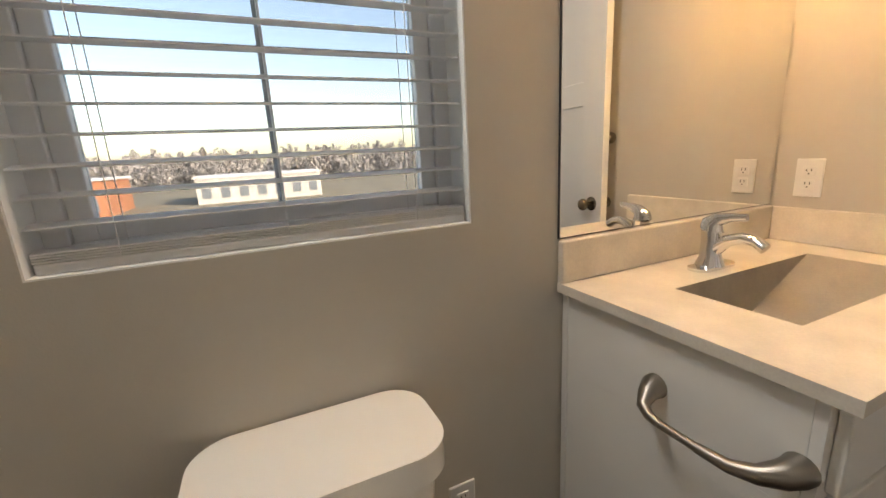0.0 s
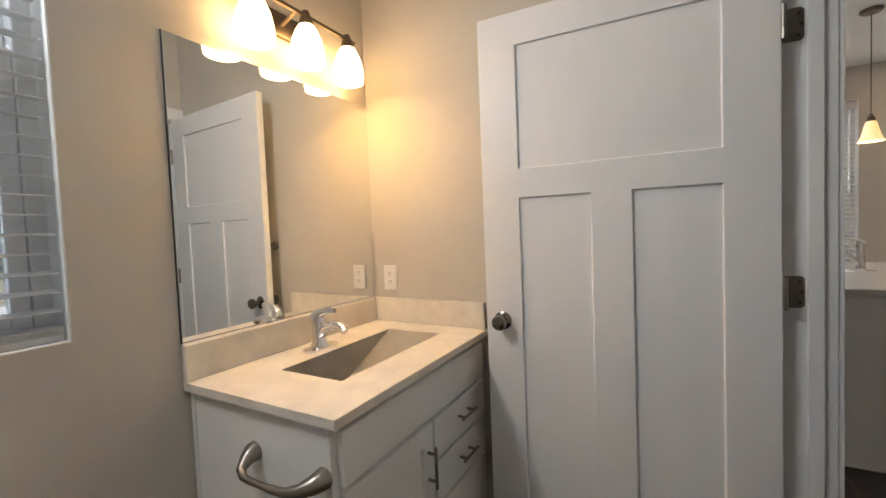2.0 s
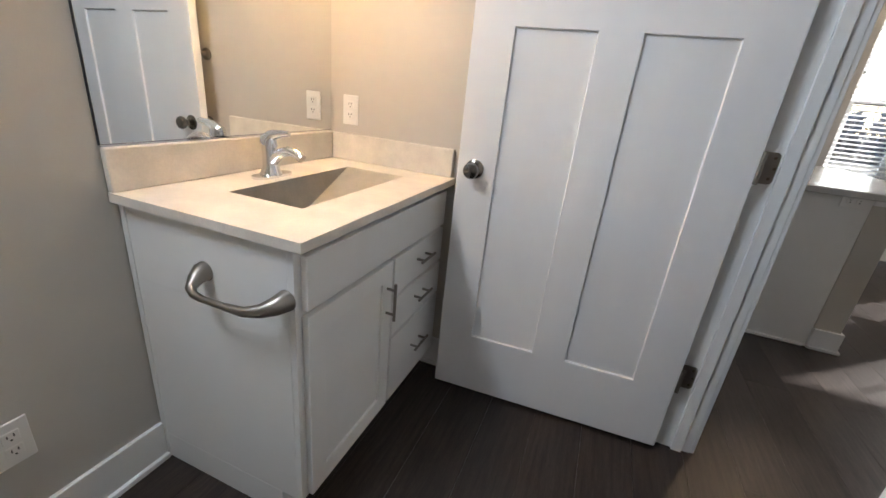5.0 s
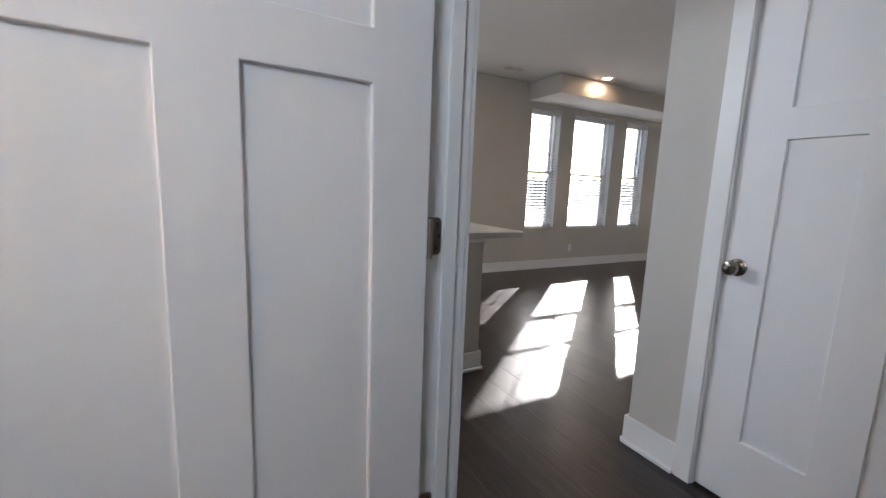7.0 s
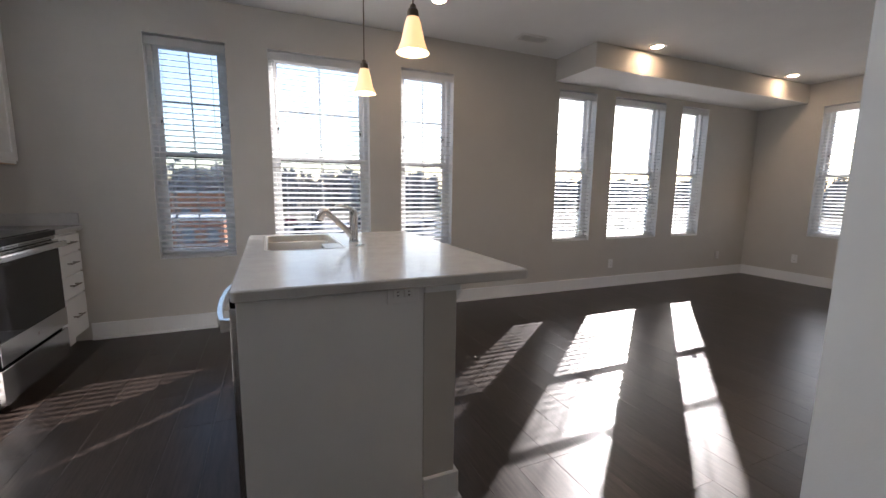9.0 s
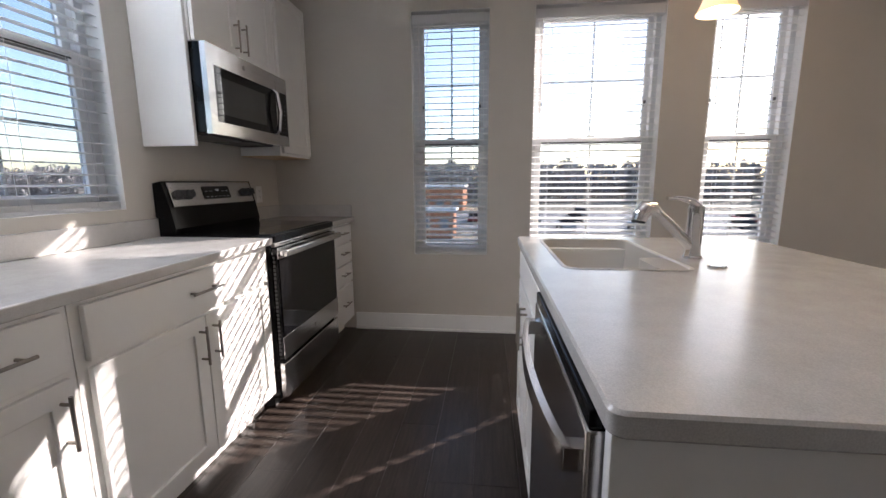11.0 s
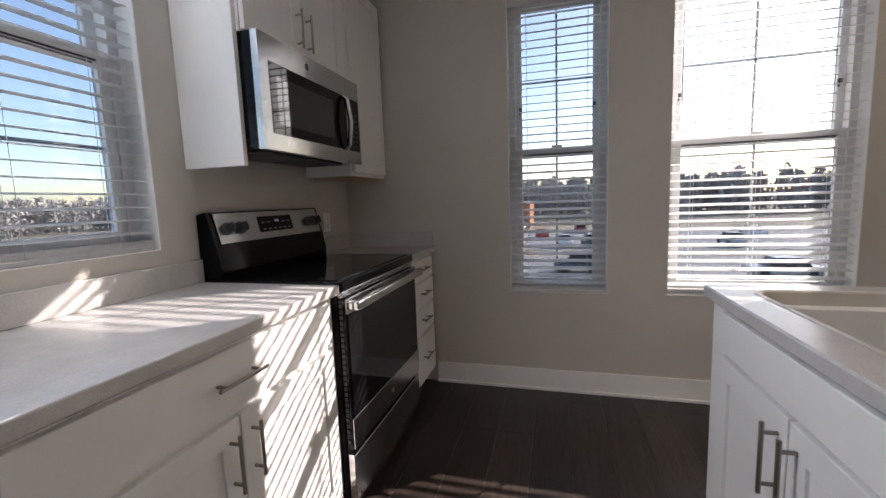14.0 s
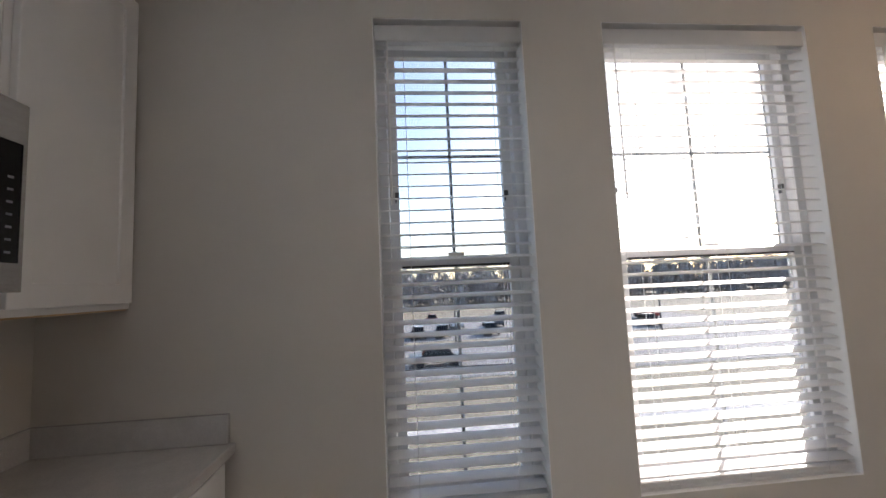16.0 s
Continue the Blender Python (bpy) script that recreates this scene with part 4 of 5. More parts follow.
def microwave():
    m = thing("microwave", (0, 0, 0), 0, "stainless over-the-range microwave with black glass door", "microwave")
    x0, x1, yf, z0, z1 = 5.009, 5.774, 0.142, 1.412, 1.828
    boxpart("body", (x0, x1, yf + 0.028, YN - 0.003, z0 + 0.006, z1), BLACK, m, 0.003)
    xs = 5.637
    bm = bmesh.new()
    wx0, wx1, wz0, wz1 = x0 + 0.05, xs - 0.004, z0 + 0.062, z1 - 0.092
    for a, b, c, d in ((x0, wx0, z0, z1), (wx0, wx1, z0, wz0), (wx0, wx1, wz1, z1), (wx1, xs, z0, z1)):
        box(bm, a, b, yf, yf + 0.0275, c, d)
    bmesh.ops.remove_doubles(bm, verts=bm.verts, dist=1e-5)
    d = part("door", bm, STEEL, m)
    boxpart("door_glass", (wx0, wx1, yf + 0.003, yf + 0.027, wz0, wz1), BLACKGLASS, d, 0)
    boxpart("inner_window", (wx0 + 0.045, wx1 - 0.12, yf + 0.0022, yf + 0.0029, wz0 + 0.04, wz1 - 0.045), material("dark mesh window", (0.014, 0.016, 0.018), 0.03, coat=1.0), d, 0)
    bm = bmesh.new()
    pts = [(5.610, yf - 0.0, wz0 + 0.004), (5.610, yf - 0.022, wz0 + 0.02), (5.610, yf - 0.036, (wz0 + wz1) / 2), (5.610, yf - 0.022, wz1 - 0.02), (5.610, yf - 0.0, wz1 - 0.004)]
    tube(bm, pts, [0.009, 0.011, 0.0125, 0.011, 0.009], 14)
    part("handle", bm, STEEL, d, "curved stainless handle")
    bm = bmesh.new()
    lathe(bm, [(0.014, -0.0002), (0.014, -0.0016), (0.011, -0.0016), (0.011, -0.0002)], (5.31, yf, z1 - 0.045), 24, "y")
    part("badge", bm, NICKEL, d, "small round badge")
    bm = bmesh.new()
    cz0, cz1 = wz0, wz1
    for a, b, c, e in ((xs + 0.002, xs + 0.014, z0, z1), (xs + 0.014, x1 - 0.01, z0, cz0), (xs + 0.014, x1 - 0.01, cz1, z1), (x1 - 0.01, x1, z0, z1)):
        box(bm, a, b, yf, yf + 0.0275, c, e)
    cp = part("control_panel", bm, STEEL, m)
    boxpart("key_panel", (xs + 0.014, x1 - 0.01, yf + 0.002, yf + 0.027, cz0, cz1), BLACKGLASS, cp, 0)
    bm = bmesh.new()
    for i in range(3):
        for j in range(7):
            box(bm, xs + 0.03 + i * 0.033, xs + 0.044 + i * 0.033, yf + 0.0012, yf + 0.0018, cz0 + 0.02 + j * 0.027, cz0 + 0.025 + j * 0.027)
    part("key_print", bm, material("dim key print", (0.12, 0.12, 0.13), 0.5), cp)
    boxpart("grease_filter", (x0 + 0.08, x0 + 0.36, yf + 0.08, YN - 0.06, z0 - 0.004, z0 + 0.0055), GASKET, m, 0.002)
    boxpart("grease_filter", (x0 + 0.42, x0 + 0.70, yf + 0.08, YN - 0.06, z0 - 0.004, z0 + 0.0055), GASKET, m, 0.002)


microwave()


def wall_cabinet(x0, x1, z0, z1, label, doors, side=None):
    c = thing("wall_cabinet", (0, 0, 0), 0, label, "cabinet", "kitchen wall units")
    yf = 0.212
    boxpart("body", (x0, x1, yf, YN - 0.002, z0, z1), CABINET, c, 0.001)
    if side:
        boxpart("end_panel", side, CABINET, c, 0.002)
    for a, b, za, zb, hd in doors:
        front(c, "door", a, b, za, zb, -1, yf, handle=hd)
    return c


wall_cabinet(3.30, 3.984, 1.352, 2.41, "white wall unit between fridge and window", [(3.308, 3.64, 1.36, 2.40, None), (3.646, 3.976, 1.36, 2.40, (3.948, 1.515, 0.16, True))])
wall_cabinet(5.0085, 5.777, 1.83, 2.41, "white two-door wall unit above the microwave", [(5.014, 5.366, 1.835, 2.40, (5.334, 1.95, 0.16, True)), (5.372, 5.73, 1.835, 2.40, (5.406, 1.95, 0.16, True))], (4.987, 5.008, 0.222, YN - 0.002, 1.355, 2.41))
uc = wall_cabinet(5.779, XE - 0.002, 1.357, 2.41, "white single-door wall unit in the corner", [(5.80, XE - 0.02, 1.375, 2.40, None)])
boxpart("underside", (5.785, XE - 0.006, 0.22, YN - 0.006, 1.352, 1.3568), WOODEDGE, uc, 0, "raw plywood underside")


# ---- island ----
IX0, IX1, IYF, IYB = 3.59, 5.135, -1.312, -2.351
KW0, KW1 = -1.925, -2.055
bm = bmesh.new()
box(bm, 3.622, 5.10, KW1, KW0, 0, ZT - 0.001)
kw = solid("knee_wall", bm, WALL, "painted low wall behind the island cabinets", "wall", "structure", bevel=0.004)
bm = bmesh.new()
box(bm, 3.606, 5.114, KW1 - 0.014, KW0, 0.0, 0.125)
box(bm, 3.595, 5.125, KW1 - 0.026, KW0, 0.0, 0.018)
solid("trim_knee_wall", bm, TRIM, "white baseboard wrapping the knee wall", "baseboard", "structure", bevel=0.003)
bm = bmesh.new()
box(bm, 3.612, 5.11, KW1 - 0.012, KW0 - 0.0, 0.85, ZT - 0.0015)
solid("trim_knee_cap", bm, TRIM, "thin cap trim under the island overhang", "trim", "structure", bevel=0.003)

YI = -1.335
isl = thing("island_cabinet", (0, 0, 0), 0, "white island sink unit with false drawer and two doors", "cabinet")
bm = bmesh.new()
box(bm, 4.268, 4.995, KW0 + 0.001, YI, 0.10, ZT - 0.25)
box(bm, 4.268, 4.995, YI - 0.04, YI, ZT - 0.25, ZT - 0.001)
box(bm, 4.268, 4.995, KW0 + 0.001, YI - 0.07, 0.0, 0.0995)
part("body", bm, CABINET, isl, bevel=0.001)
boxpart("end_panel", (4.996, 5.10, KW0 + 0.001, YI, 0.0, ZT - 0.001), CABINET, isl, 0.001)
boxpart("false_front", (4.274, 4.99, YI + 0.0005, YI + 0.0195, 0.755, 0.866), CABINET, isl, 0.003)
front(isl, "door", 4.274, 4.629, 0.115, 0.742, 1, YI, handle=(4.597, 0.635, 0.16, True))
front(isl, "door", 4.635, 4.99, 0.115, 0.742, 1, YI, handle=(4.667, 0.635, 0.16, True))
bm = bmesh.new()
box(bm, 3.622, 3.648, KW0 + 0.001, YI + 0.01, 0.0, ZT - 0.001)
ep = solid("island_end_panel", bm, CABINET, "plain white painted end panel of the island", "panel", bevel=0.002)
bm = bmesh.new()
box(bm, 3.608, 3.6215, KW0 + 0.016, YI + 0.01, 0.0, 0.018)
solid("trim_island_shoe", bm, TRIM, "white shoe moulding along the island end", "trim", "structure", bevel=0.004)


def island_top():
    w = thing("island_worktop", (0, 0, 0), 0, "pale quartz island worktop with a wide seating overhang", "countertop")
    sx0, sx1, sy0, sy1 = 4.385, 5.055, -1.79, -1.405
    hole = rounded(sx0, sx1, sy0, sy1, 0.05, 5)
    outer = rounded(IX0, IX1, IYB, IYF, 0.02, 5)
    bm = bmesh.new()
    n = len(hole)
    levels = []
    zs = [(0.0, ZT), (0.0, ZT + 0.004), (0.0, 0.908), (0.0, 0.913)]
    ins = [0.003, 0.0, 0.0, 0.004]
    cx, cy = (IX0 + IX1) / 2, (IYB + IYF) / 2
    for (_, z), k in zip(zs, ins):
        o = []
        for x, y in outer:
            o.append(bm.verts.new((x - math.copysign(k, x - cx), y - math.copysign(k, y - cy), z)))
        levels.append(o)
    for a, b in zip(levels, levels[1:]):
        for i in range(n):
            bm.faces.new((a[i], a[(i + 1) % n], b[(i + 1) % n], b[i]))
    hi = [bm.verts.new((x, y, 0.913)) for x, y in hole]
    lo = [bm.verts.new((x, y, ZT)) for x, y in hole]
    for i in range(n):
        j = (i + 1) % n
        bm.faces.new((levels[-1][i], levels[-1][j], hi[j], hi[i]))
        bm.faces.new((hi[i], hi[j], lo[j], lo[i]))
        bm.faces.new((lo[i], lo[j], levels[0][j], levels[0][i]))
    part("slab", bm, QUARTZ, w)
    s = thing("kitchen_sink", (0, 0, 0), 0, "off-white double-bowl sink set into the island", "sink")
    bm = bmesh.new()
    prev = None
    for inset, z in ((-0.003, 0.9145), (0.006, 0.9155), (0.012, 0.911), (0.018, 0.80), (0.03, 0.735), (0.06, 0.715)):
        ring = [bm.verts.new((x, y, z)) for x, y in rounded(sx0 + inset, sx1 - inset, sy0 + inset, sy1 - inset, max(0.012, 0.05 - inset * 0.3), 5)]
        if prev:
            for i in range(n):
                bm.faces.new((prev[i], prev[(i + 1) % n], ring[(i + 1) % n], ring[i]))
        prev = ring
    bm.faces.new(prev)
    part("bowl", bm, SINKW, s)
    bm = bmesh.new()
    box(bm, 4.575, 4.60, sy0 + 0.0195, sy1 - 0.0195, 0.716, 0.865)
    part("divider", bm, SINKW, s, bevel=0.01, seg=3)
    bm = bmesh.new()
    prism(bm, rounded(4.40, 4.60, sy0 + 0.012, sy0 + 0.105, 0.035, 6), 0.716, 0.9125)
    part("faucet_ledge", bm, SINKW, s, bevel=0.012, seg=3)
    for x in (4.48, 4.83):
        bm = bmesh.new()
        lathe(bm, [(0.0, 0.002), (0.03, 0.002), (0.042, 0.005), (0.044, 0.0)], (x, -1.6, 0.7152), 24)
        part("drain", bm, CHROME, s)


island_top()


def kitchen_faucet():
    f = thing("kitchen_faucet", (4.60, -1.868, 0.9132), 0, "chrome pull-out kitchen faucet with a top lever", "faucet")
    bm = bmesh.new()
    lathe(bm, [(0.030, 0.0), (0.030, 0.006), (0.026, 0.01), (0.0245, 0.03), (0.0245, 0.15), (0.026, 0.16), (0.024, 0.178), (0.012, 0.186), (0.0, 0.187)], (0, 0, 0), 24)
    part("body", bm, CHROME, f)
    bm = bmesh.new()
    tube(bm, [(0, 0.0, 0.03), (-0.004, 0.03, 0.062), (-0.014, 0.10, 0.128), (-0.02, 0.135, 0.158)], [0.019, 0.018, 0.0165, 0.016], 18)
    part("spout", bm, CHROME, f)
    bm = bmesh.new()
    tube(bm, [(-0.02, 0.132, 0.156), (-0.023, 0.15, 0.172), (-0.026, 0.172, 0.172), (-0.028, 0.188, 0.152), (-0.028, 0.192, 0.132)], [0.0175, 0.024, 0.0275, 0.0265, 0.024], 18)
    h = part("spray_head", bm, CHROME, f)
    bm = bmesh.new()
    tube(bm, [(-0.028, 0.192, 0.1325), (-0.028, 0.193, 0.124)], [0.021, 0.019], 18)
    part("spray_face", bm, DARKPL, h)
    bm = bmesh.new()
    tube(bm, [(0, 0.0, 0.178), (-0.004, 0.02, 0.196), (-0.012, 0.065, 0.206), (-0.02, 0.105, 0.206)], [0.014, 0.0105, 0.0075, 0.006], 12, 1.6)
    part("lever", bm, CHROME, f)


kitchen_faucet()
bm = bmesh.new()
lathe(bm, [(0.026, 0.0), (0.026, 0.004), (0.022, 0.007), (0.0, 0.0075)], (4.45, -1.872, 0.9132), 24)
solid("sink_hole_cover", bm, CHROME, "chrome sink hole cover on the island worktop", "hole cover")


def dishwasher():
    d = thing("dishwasher", (0, 0, 0), 0, "stainless dishwasher with a bar handle in the island", "dishwasher")
    x0, x1 = 3.654, 4.262
    boxpart("tub", (x0, x1, KW0 + 0.002, YI - 0.002, 0.012, 0.846), DARKPL, d, 0.002)
    bm = bmesh.new()
    box(bm, x0 + 0.002, x1 - 0.002, YI - 0.0015, YI + 0.032, 0.115, 0.845)
    p = part("door", bm, STEEL, d, bevel=0.006, seg=3)
    boxpart("control_strip", (x0 + 0.003, x1 - 0.003, YI - 0.02, YI + 0.029, 0.8465, 0.8745), BLACK, d, 0.003, "black control strip along the top edge")
    boxpart("toe_kick", (x0 + 0.004, x1 - 0.004, YI - 0.05, YI - 0.04, 0.013, 0.11), DARKPL, d)
    bm = bmesh.new()
    n, pts = 14, []
    for k in range(n + 1):
        u = k / n
        pts.append((x0 + 0.025 + (x1 - x0 - 0.05) * u, YI + 0.052 + 0.026 * math.sin(math.pi * u) ** 0.7, 0.785))
    rings = []
    for x, y, z in pts:
        rings.append([bm.verts.new((x, y + a, z + b)) for a, b in ((-0.007, -0.02), (0.007, -0.02), (0.009, 0.0), (0.007, 0.02), (-0.007, 0.02))])
    for a, b in zip(rings, rings[1:]):
        for k in range(5):
            bm.faces.new((a[k], a[(k + 1) % 5], b[(k + 1) % 5], b[k]))
    bm.faces.new(rings[0])
    bm.faces.new(rings[-1][::-1])
    for x in (x0 + 0.022, x1 - 0.05):
        box(bm, x, x + 0.028, YI + 0.0315, YI + 0.056, 0.767, 0.803)
    part("handle", bm, STEEL, p, "bowed stainless bar handle")
    bm = bmesh.new()
    lathe(bm, [(0.012, 0.0), (0.013, 0.0012), (0.0, 0.0014)], (x0 + 0.06, YI + 0.032, 0.165), 18, "y")
    part("badge", bm, NICKEL, p, "small round badge")


dishwasher()


# ---- ceiling fittings ----
def pendant(x, y):
    p = thing("pendant_lamp", (x, y, CEIL), 0, "small bell pendant with amber glass shade, lit", "pendant lamp", "pendants above the island")
    bm = bmesh.new()
    lathe(bm, [(0.0, -0.001), (0.062, -0.001), (0.062, -0.012), (0.05, -0.024), (0.012, -0.03), (0.0, -0.03)], (0, 0, 0), 24)
    part("canopy", bm, BRONZE, p)
    bm = bmesh.new()
    tube(bm, [(0, 0, -0.028), (0, 0, -0.735)], 0.0035, 8)
    part("stem", bm, BRONZE, p)
    bm = bmesh.new()
    lathe(bm, [(0.0, -0.71), (0.012, -0.715), (0.014, -0.728), (0.022, -0.735), (0.026, -0.765), (0.0, -0.768)], (0, 0, 0), 20)
    part("socket_cap", bm, BRONZE, p)
    bm = bmesh.new()
    out = [(0.024, -0.76), (0.033, -0.785), (0.041, -0.82), (0.05, -0.86), (0.062, -0.89), (0.071, -0.905)]
    lathe(bm, out + [(r - 0.003, h) for r, h in out[::-1]], (0, 0, 0), 28)
    s = part("shade", bm, PSHADE, p, "amber glass bell shade")
    bm = bmesh.new()
    lathe(bm, [(0.012, -0.77), (0.014, -0.80), (0.026, -0.835), (0.029, -0.86), (0.02, -0.882), (0.0, -0.888)], (0, 0, 0), 20)
    part("bulb", bm, PBULB, s, "lit bulb")


pendant(4.03, -2.02)
pendant(4.852, -1.995)


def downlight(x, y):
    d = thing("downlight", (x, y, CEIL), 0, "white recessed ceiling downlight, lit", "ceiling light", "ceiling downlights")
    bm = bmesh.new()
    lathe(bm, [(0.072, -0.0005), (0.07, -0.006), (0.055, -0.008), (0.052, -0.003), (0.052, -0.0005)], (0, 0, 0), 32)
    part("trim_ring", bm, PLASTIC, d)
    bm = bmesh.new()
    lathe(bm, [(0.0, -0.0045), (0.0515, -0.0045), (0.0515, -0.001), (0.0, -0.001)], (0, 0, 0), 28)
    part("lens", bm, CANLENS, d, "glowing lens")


for y in (-2.73, -5.13, -7.5):
    downlight(5.47, y)
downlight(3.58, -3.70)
vent = thing("ceiling_vent", (5.84, -3.88, CEIL), 0, "white metal ceiling air register", "vent")
bm = bmesh.new()
for a, b, c, d in ((-0.09, 0.09, -0.17, -0.145), (-0.09, 0.09, 0.145, 0.17), (-0.09, -0.065, -0.145, 0.145), (0.065, 0.09, -0.145, 0.145)):
    box(bm, a, b, c, d, -0.008, -0.0005)
part("frame", bm, PLASTIC, vent, bevel=0.002)
boxpart("backing", (-0.066, 0.066, -0.146, 0.146, -0.002, -0.0006), SLOT, vent, 0)
for k in range(8):
    bm = bmesh.new()
    box(bm, -0.064, 0.064, -0.006, 0.006, -0.0006, 0.0006)
    bmesh.ops.rotate(bm, verts=bm.verts, cent=(0, 0, 0), matrix=Matrix.Rotation(radians(35), 3, "X"))
    bmesh.ops.translate(bm, verts=bm.verts, vec=(0, -0.126 + k * 0.036, -0.006))
    part("slat", bm, PLASTIC, vent)


# ---- outside ----
GZ = -4.9
ASPHALT = material("sunlit asphalt", (0.22, 0.215, 0.21), 0.9, var=0.15, scale=0.6, fine=0.1, fine_scale=8)
DRYLAWN = material("dry winter lawn", (0.23, 0.20, 0.14), 0.95, var=0.25, scale=0.4, fine=0.15, fine_scale=6)
CONCRETE = material("pale concrete", (0.5, 0.48, 0.45), 0.9, var=0.08, scale=0.8)
BRICKRED = material("orange brick", (0.40, 0.17, 0.09), 0.85, var=0.15, scale=3)
ROOFW = material("white membrane roof", (0.62, 0.62, 0.62), 0.8, var=0.08, scale=0.5)
# twig colour lightened to stand for haze over the distance
HAZYBARK = material("bare winter twigs paled for haze", (0.34, 0.32, 0.31), 0.95, var=0.3, scale=0.3)
CARS = [material("car paint white", (0.6, 0.6, 0.6), 0.3, var=0.02), material("car paint dark", (0.04, 0.045, 0.055), 0.3, var=0.02), material("car paint silver", (0.35, 0.36, 0.37), 0.3, var=0.02), material("car paint red", (0.3, 0.03, 0.03), 0.3, var=0.02)]
FARGLASS = material("far window glass", (0.16, 0.18, 0.2), 0.3)
TYRE = material("tyre rubber", (0.02, 0.02, 0.02), 0.9)
# pier added to block the sun from the northmost east window
bm = bmesh.new()
box(bm, XE + EXT, XE + EXT + 0.5, -1.40, -1.23, GZ, 3.2)
solid("shade_pier", bm, CONCRETE, "pale rendered pier added outside to shade the first east window", "pier", "structure", bevel=0.01)
bm = bmesh.new()
bmesh.ops.create_grid(bm, x_segments=8, y_segments=8, size=3000, matrix=Matrix.Translation((0, 0, GZ)))
solid("ground", bm, DRYLAWN, "dry winter ground reaching the horizon", "ground", "structure")


def sheet(name, x0, x1, y0, y1, mat, label, h=0.03):
    bm = bmesh.new()
    box(bm, x0, x1, y0, y1, GZ + 0.004, GZ + h)
    return solid(name, bm, mat, label, name, "structure")


sheet("road", 33, 47, -120, 60, ASPHALT, "asphalt street east of the building")
sheet("pavement", 22, 24.5, -120, 60, CONCRETE, "pale concrete footpath across the lawn", 0.05)
sheet("pavement", 52, 82, -46, 8, ASPHALT, "parking lot across the street", 0.04)
sheet("pavement", 8.5, 14, -40, 0, CONCRETE, "concrete walk beside the building", 0.05)
sheet("road", -40, 30, 16, 26, CONCRETE, "pale street north of the building", 0.06)
sheet("pavement", -60, 30, 30, 62, CONCRETE, "bright concrete yard north of the street", 0.05)
bm = bmesh.new()
for y in range(-44, 8, 3):
    for x in (56, 66, 76):
        box(bm, x - 2.5, x + 2.5, y - 0.06, y + 0.06, GZ + 0.042, GZ + 0.05)
tagged(solid("parking_lines", bm, ROOFW, "white painted parking bay lines", "road marking"), kind="stuff")


def car(x, y, rz, mat, label):
    c = thing("car", (x, y, GZ + 0.045), rz, label, "car", "parked cars")
    bm = bmesh.new()
    box(bm, -2.25, 2.25, -0.88, 0.88, 0.28, 0.85)
    part("body", bm, mat, c, bevel=0.18, seg=3)
    bm = bmesh.new()
    vs = box(bm, -1.35, 1.25, -0.8, 0.8, 0.84, 1.42)
    for v in vs:
        if v.co.z > 1.2:
            v.co.x *= 0.66
            v.co.y *= 0.86
    part("cabin", bm, BLACKGLASS, c, bevel=0.08)
    bm = bmesh.new()
    box(bm, -0.8, 0.75, -0.66, 0.66, 1.415, 1.46)
    part("roof", bm, mat, c, bevel=0.02)
    for a in (-1.4, 1.4):
        for b in (-0.86, 0.86):
            bm = bmesh.new()
            lathe(bm, [(0.0, -0.1), (0.33, -0.1), (0.33, 0.1), (0.0, 0.1)], (a, b, 0.33), 16, "y")
            part("wheel", bm, TYRE, c)
    return c


proto = {}
for k, (x, y) in enumerate([(56, -2), (56, -5), (56, -11), (66, 1), (66, -8), (66, -14), (56, -20), (76, -5), (66, -26), (56, -32), (76, -17), (66, -38)]):
    i = k % 4
    if i not in proto:
        proto[i] = car(x, y, 0, CARS[i], ["white parked car in the lot", "dark parked car in the lot", "silver parked car in the lot", "red parked car in the lot"][i])
    else:
        copy_thing(proto[i], pose(x, y, GZ + 0.045, 0, 0, 180 * (k % 2)))
for x, y, i in ((-8, 34, 3), (-2, 36, 0), (6, 34, 1), (12, 38, 3), (17, 35, 0)):
    copy_thing(proto[i], pose(x, y, GZ + 0.055, 0, 0, 90))
copy_thing(proto[1], pose(38, -3, GZ + 0.035, 0, 0, 90))
copy_thing(proto[2], pose(36.5, -16, GZ + 0.035, 0, 0, 90))


def building(x0, x1, y0, y1, h, wallm, label, bays=8):
    b = thing("building", ((x0 + x1) / 2, (y0 + y1) / 2, GZ), 0, label, "building", "distant buildings")
    w, d = (x1 - x0) / 2, (y1 - y0) / 2
    bm = bmesh.new()
    box(bm, -w, w, -d, d, 0, h)
    part("wall", bm, wallm, b)
    bm = bmesh.new()
    box(bm, -w - 0.3, w + 0.3, -d - 0.3, d + 0.3, h, h + 0.35)
    part("roof", bm, ROOFW, b)
    for k in range(bays):
        if w > d:
            u = -w + (k + 0.5) * 2 * w / bays
            dims = (u - w / bays * 0.5, u + w / bays * 0.5, -d - 0.05, -d + 0.05, 0.9, min(h - 0.6, 2.6))
        else:
            u = -d + (k + 0.5) * 2 * d / bays
            dims = (-w - 0.05, -w + 0.05, u - d / bays * 0.5, u + d / bays * 0.5, 0.9, min(h - 0.6, 2.6))
        bm = bmesh.new()
        box(bm, *dims)
        part("window", bm, FARGLASS, b)


building(46.5, 50.5, 2.5, 8.5, 3.0, BRICKRED, "small orange brick building with a white roof", 3)
building(88, 104, 4, 30, 5.0, BRICKRED, "low brick commercial building", 8)
building(-45, -18, 70, 84, 5.0, BRICKRED, "low red brick building north of the yard", 8)
building(-8, 12, 78, 92, 4.2, CONCRETE, "low pale building north of the yard", 7)


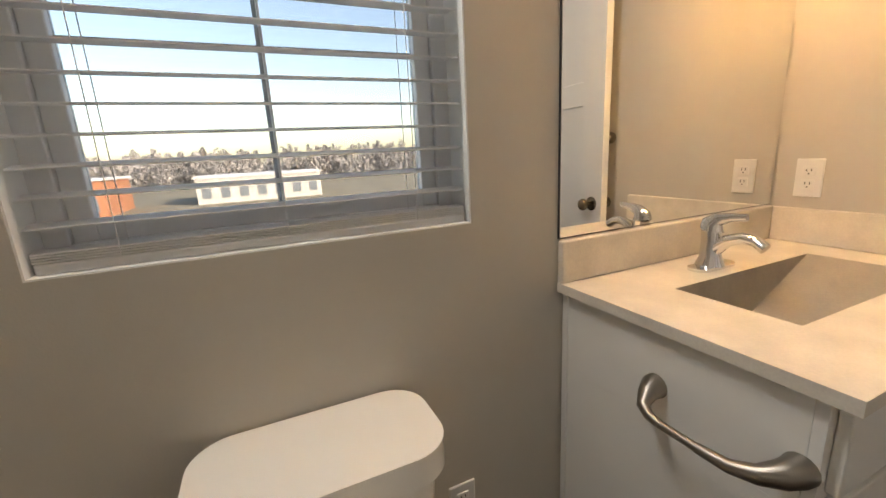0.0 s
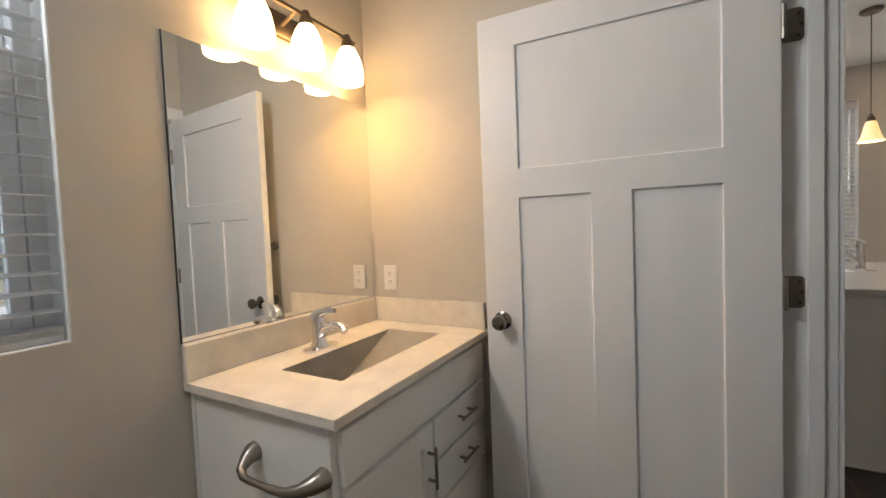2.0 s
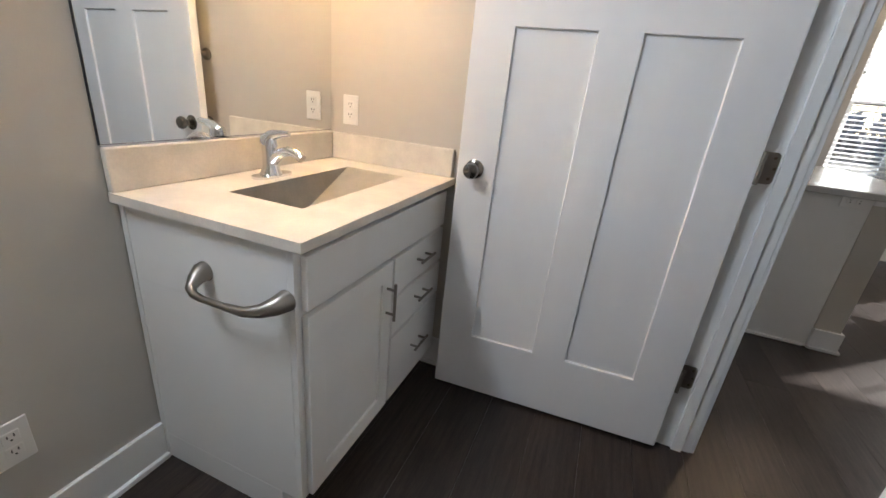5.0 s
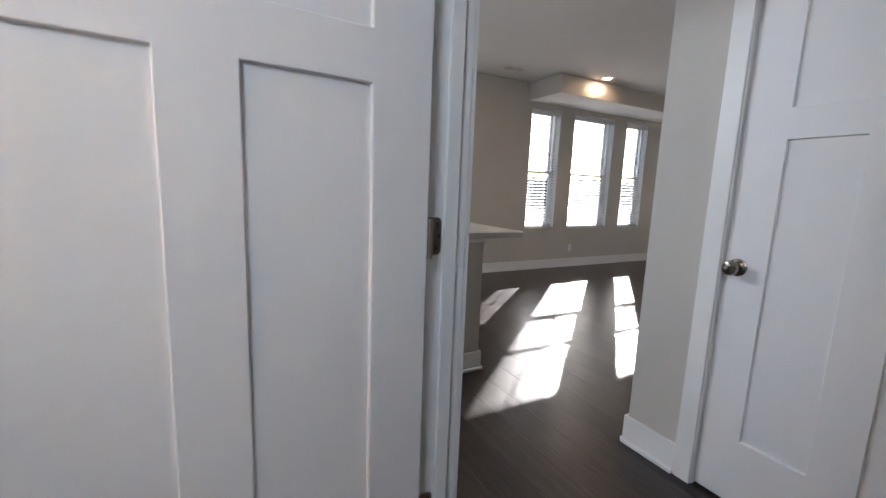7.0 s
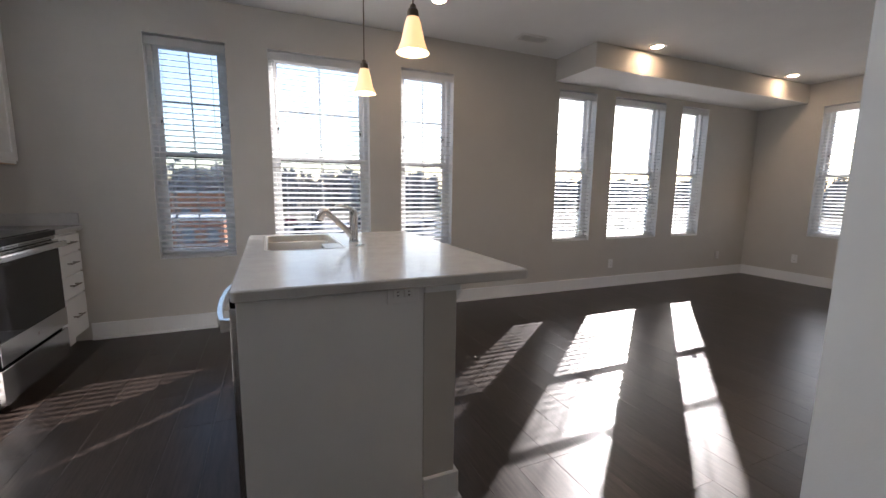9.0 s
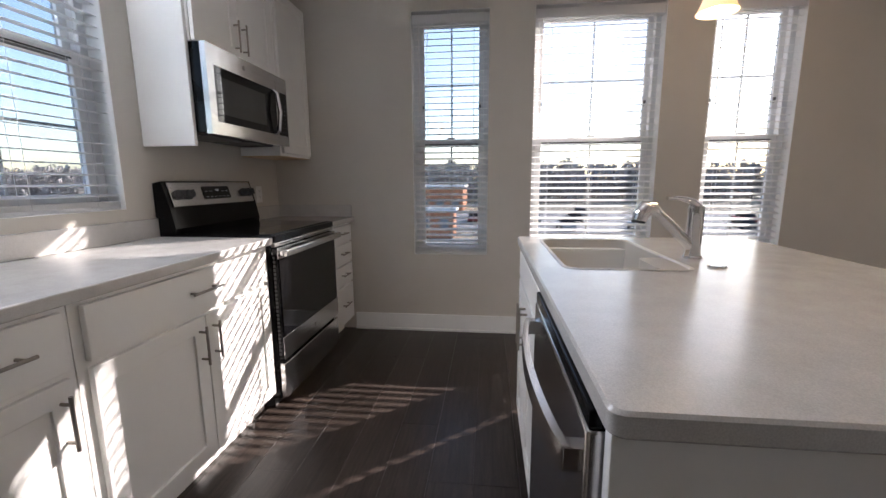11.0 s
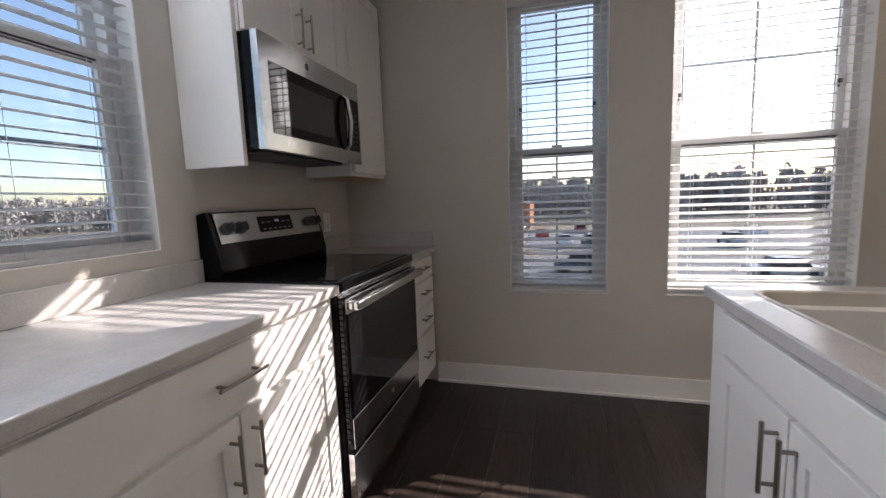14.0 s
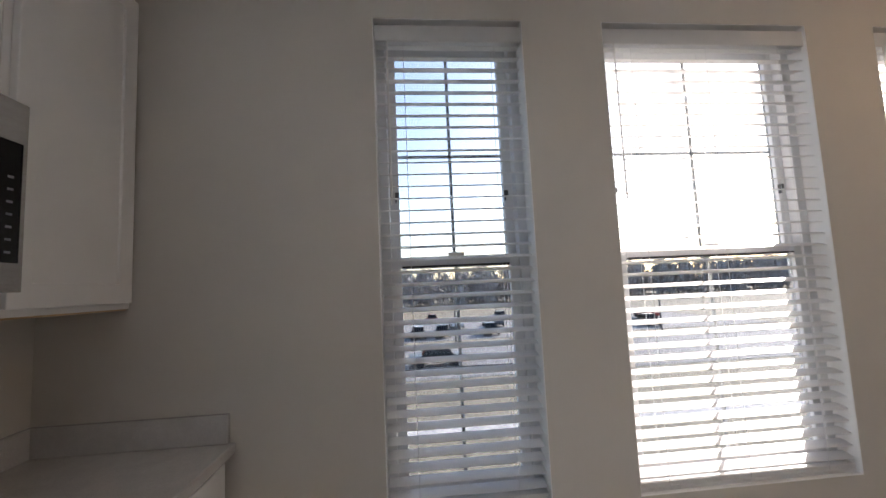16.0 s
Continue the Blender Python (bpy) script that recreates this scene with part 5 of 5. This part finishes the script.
def street_lamp(x, y, rz):
    p = thing("street_lamp", (x, y, GZ), rz, "grey street lamp on a tall pole", "street lamp", "street lamps")
    bm = bmesh.new()
    tube(bm, [(0, 0, 0), (0, 0, 7.5)], [0.1, 0.06], 10)
    part("pole", bm, GASKET, p)
    bm = bmesh.new()
    tube(bm, [(0, 0, 7.4), (1.4, 0, 7.7)], 0.05, 8)
    part("arm", bm, GASKET, p)
    bm = bmesh.new()
    box(bm, 1.2, 1.9, -0.15, 0.15, 7.64, 7.78)
    part("head", bm, GASKET, p, bevel=0.04)


for x, y in ((50, -6), (50, -30), (84, -18), (30.5, 3.5)):
    street_lamp(x, y, 0)


def woods(name, count, place, label):
    """A far belt of bare trees: trunks, limbs and many small twig clumps in one mesh."""
    rnd = random.Random(len(name) + count)
    verts, faces = [], []
    for _ in range(count):
        x, y = place(rnd)
        h = rnd.uniform(8.5, 12.5)
        r = 0.16
        b = len(verts)
        for z, rr in ((GZ, r), (GZ + h * 0.9, 0.03)):
            for k in range(4):
                verts.append((x + rr * math.cos(k * 1.57), y + rr * math.sin(k * 1.57), z))
        for k in range(4):
            faces.append((b + k, b + (k + 1) % 4, b + 4 + (k + 1) % 4, b + 4 + k))
        for _ in range(150):
            zz = rnd.uniform(0.12, 1.0)
            rad = h * 0.27 * math.sin(math.pi * min(0.97, 0.15 + zz * 0.8)) * rnd.uniform(0.2, 1.1)
            a = rnd.uniform(0, 6.283)
            c = Vector((x + rad * math.cos(a), y + rad * math.sin(a), GZ + h * zz))
            b = len(verts)
            s = rnd.uniform(0.4, 1.1)
            for _k in range(3):
                verts.append(tuple(c + Vector((rnd.uniform(-s, s), rnd.uniform(-s, s), rnd.uniform(-s, s) * 1.2))))
            faces.append((b, b + 1, b + 2))
    me = bpy.data.meshes.new(name)
    me.from_pydata(verts, [], faces)
    me.materials.append(HAZYBARK)
    return tagged(new(name, me), label, "trees", "", "stuff")


woods("far_woods", 700, lambda r: (r.uniform(125, 165), r.uniform(-230, 190)), "bare winter woods on the eastern skyline")
woods("far_woods", 420, lambda r: (r.uniform(-180, 160), r.uniform(150, 200)), "bare winter woods on the northern skyline")
woods("far_woods", 160, lambda r: (r.uniform(-120, 120), r.uniform(-190, -150)), "bare winter woods on the southern skyline")


# ---- floor planks ----
bm = bmesh.new()
box(bm, XW - 0.12, XE + EXT, YS - EXT, YN + EXT, -0.2, -0.006)
floor = solid("floor", bm, SUBFLOOR, "dark espresso wood plank floor, satin, with sun on it", "floor", "structure")
plank_cache = {}


def plank(x0, x1, y0, y1):
    key = (round(x1 - x0, 3), round(y1 - y0, 3))
    if key not in plank_cache:
        bm = bmesh.new()
        box(bm, 0, key[0], 0, key[1], -0.006, 0.0)
        top = [e for e in bm.edges if all(v.co.z > -0.001 for v in e.verts)]
        bmesh.ops.bevel(bm, geom=top, offset=0.0004, segments=1, affect="EDGES")
        plank_cache[key] = finish(bm, "plank", FLOORWOOD)
    p = new("plank", plank_cache[key])
    p.parent = floor
    p.location = (x0, y0, 0)


PW, PL = 0.182, 1.52
row = 0
y = YS
rnd = random.Random(4)
while y < YN - 0.01:
    y1 = min(y + PW, YN)
    lo = XL - 0.12 if y1 < YH - 0.1 else XW
    x = lo - rnd.choice((0.0, 0.38, 0.76, 1.14))
    while x < XE:
        a, b = max(x, lo), min(x + PL, XE)
        if b - a > 0.02:
            plank(a + 0.0004, b - 0.0004, y + 0.0004, y1 - 0.0004)
        x += PL
    y = y1
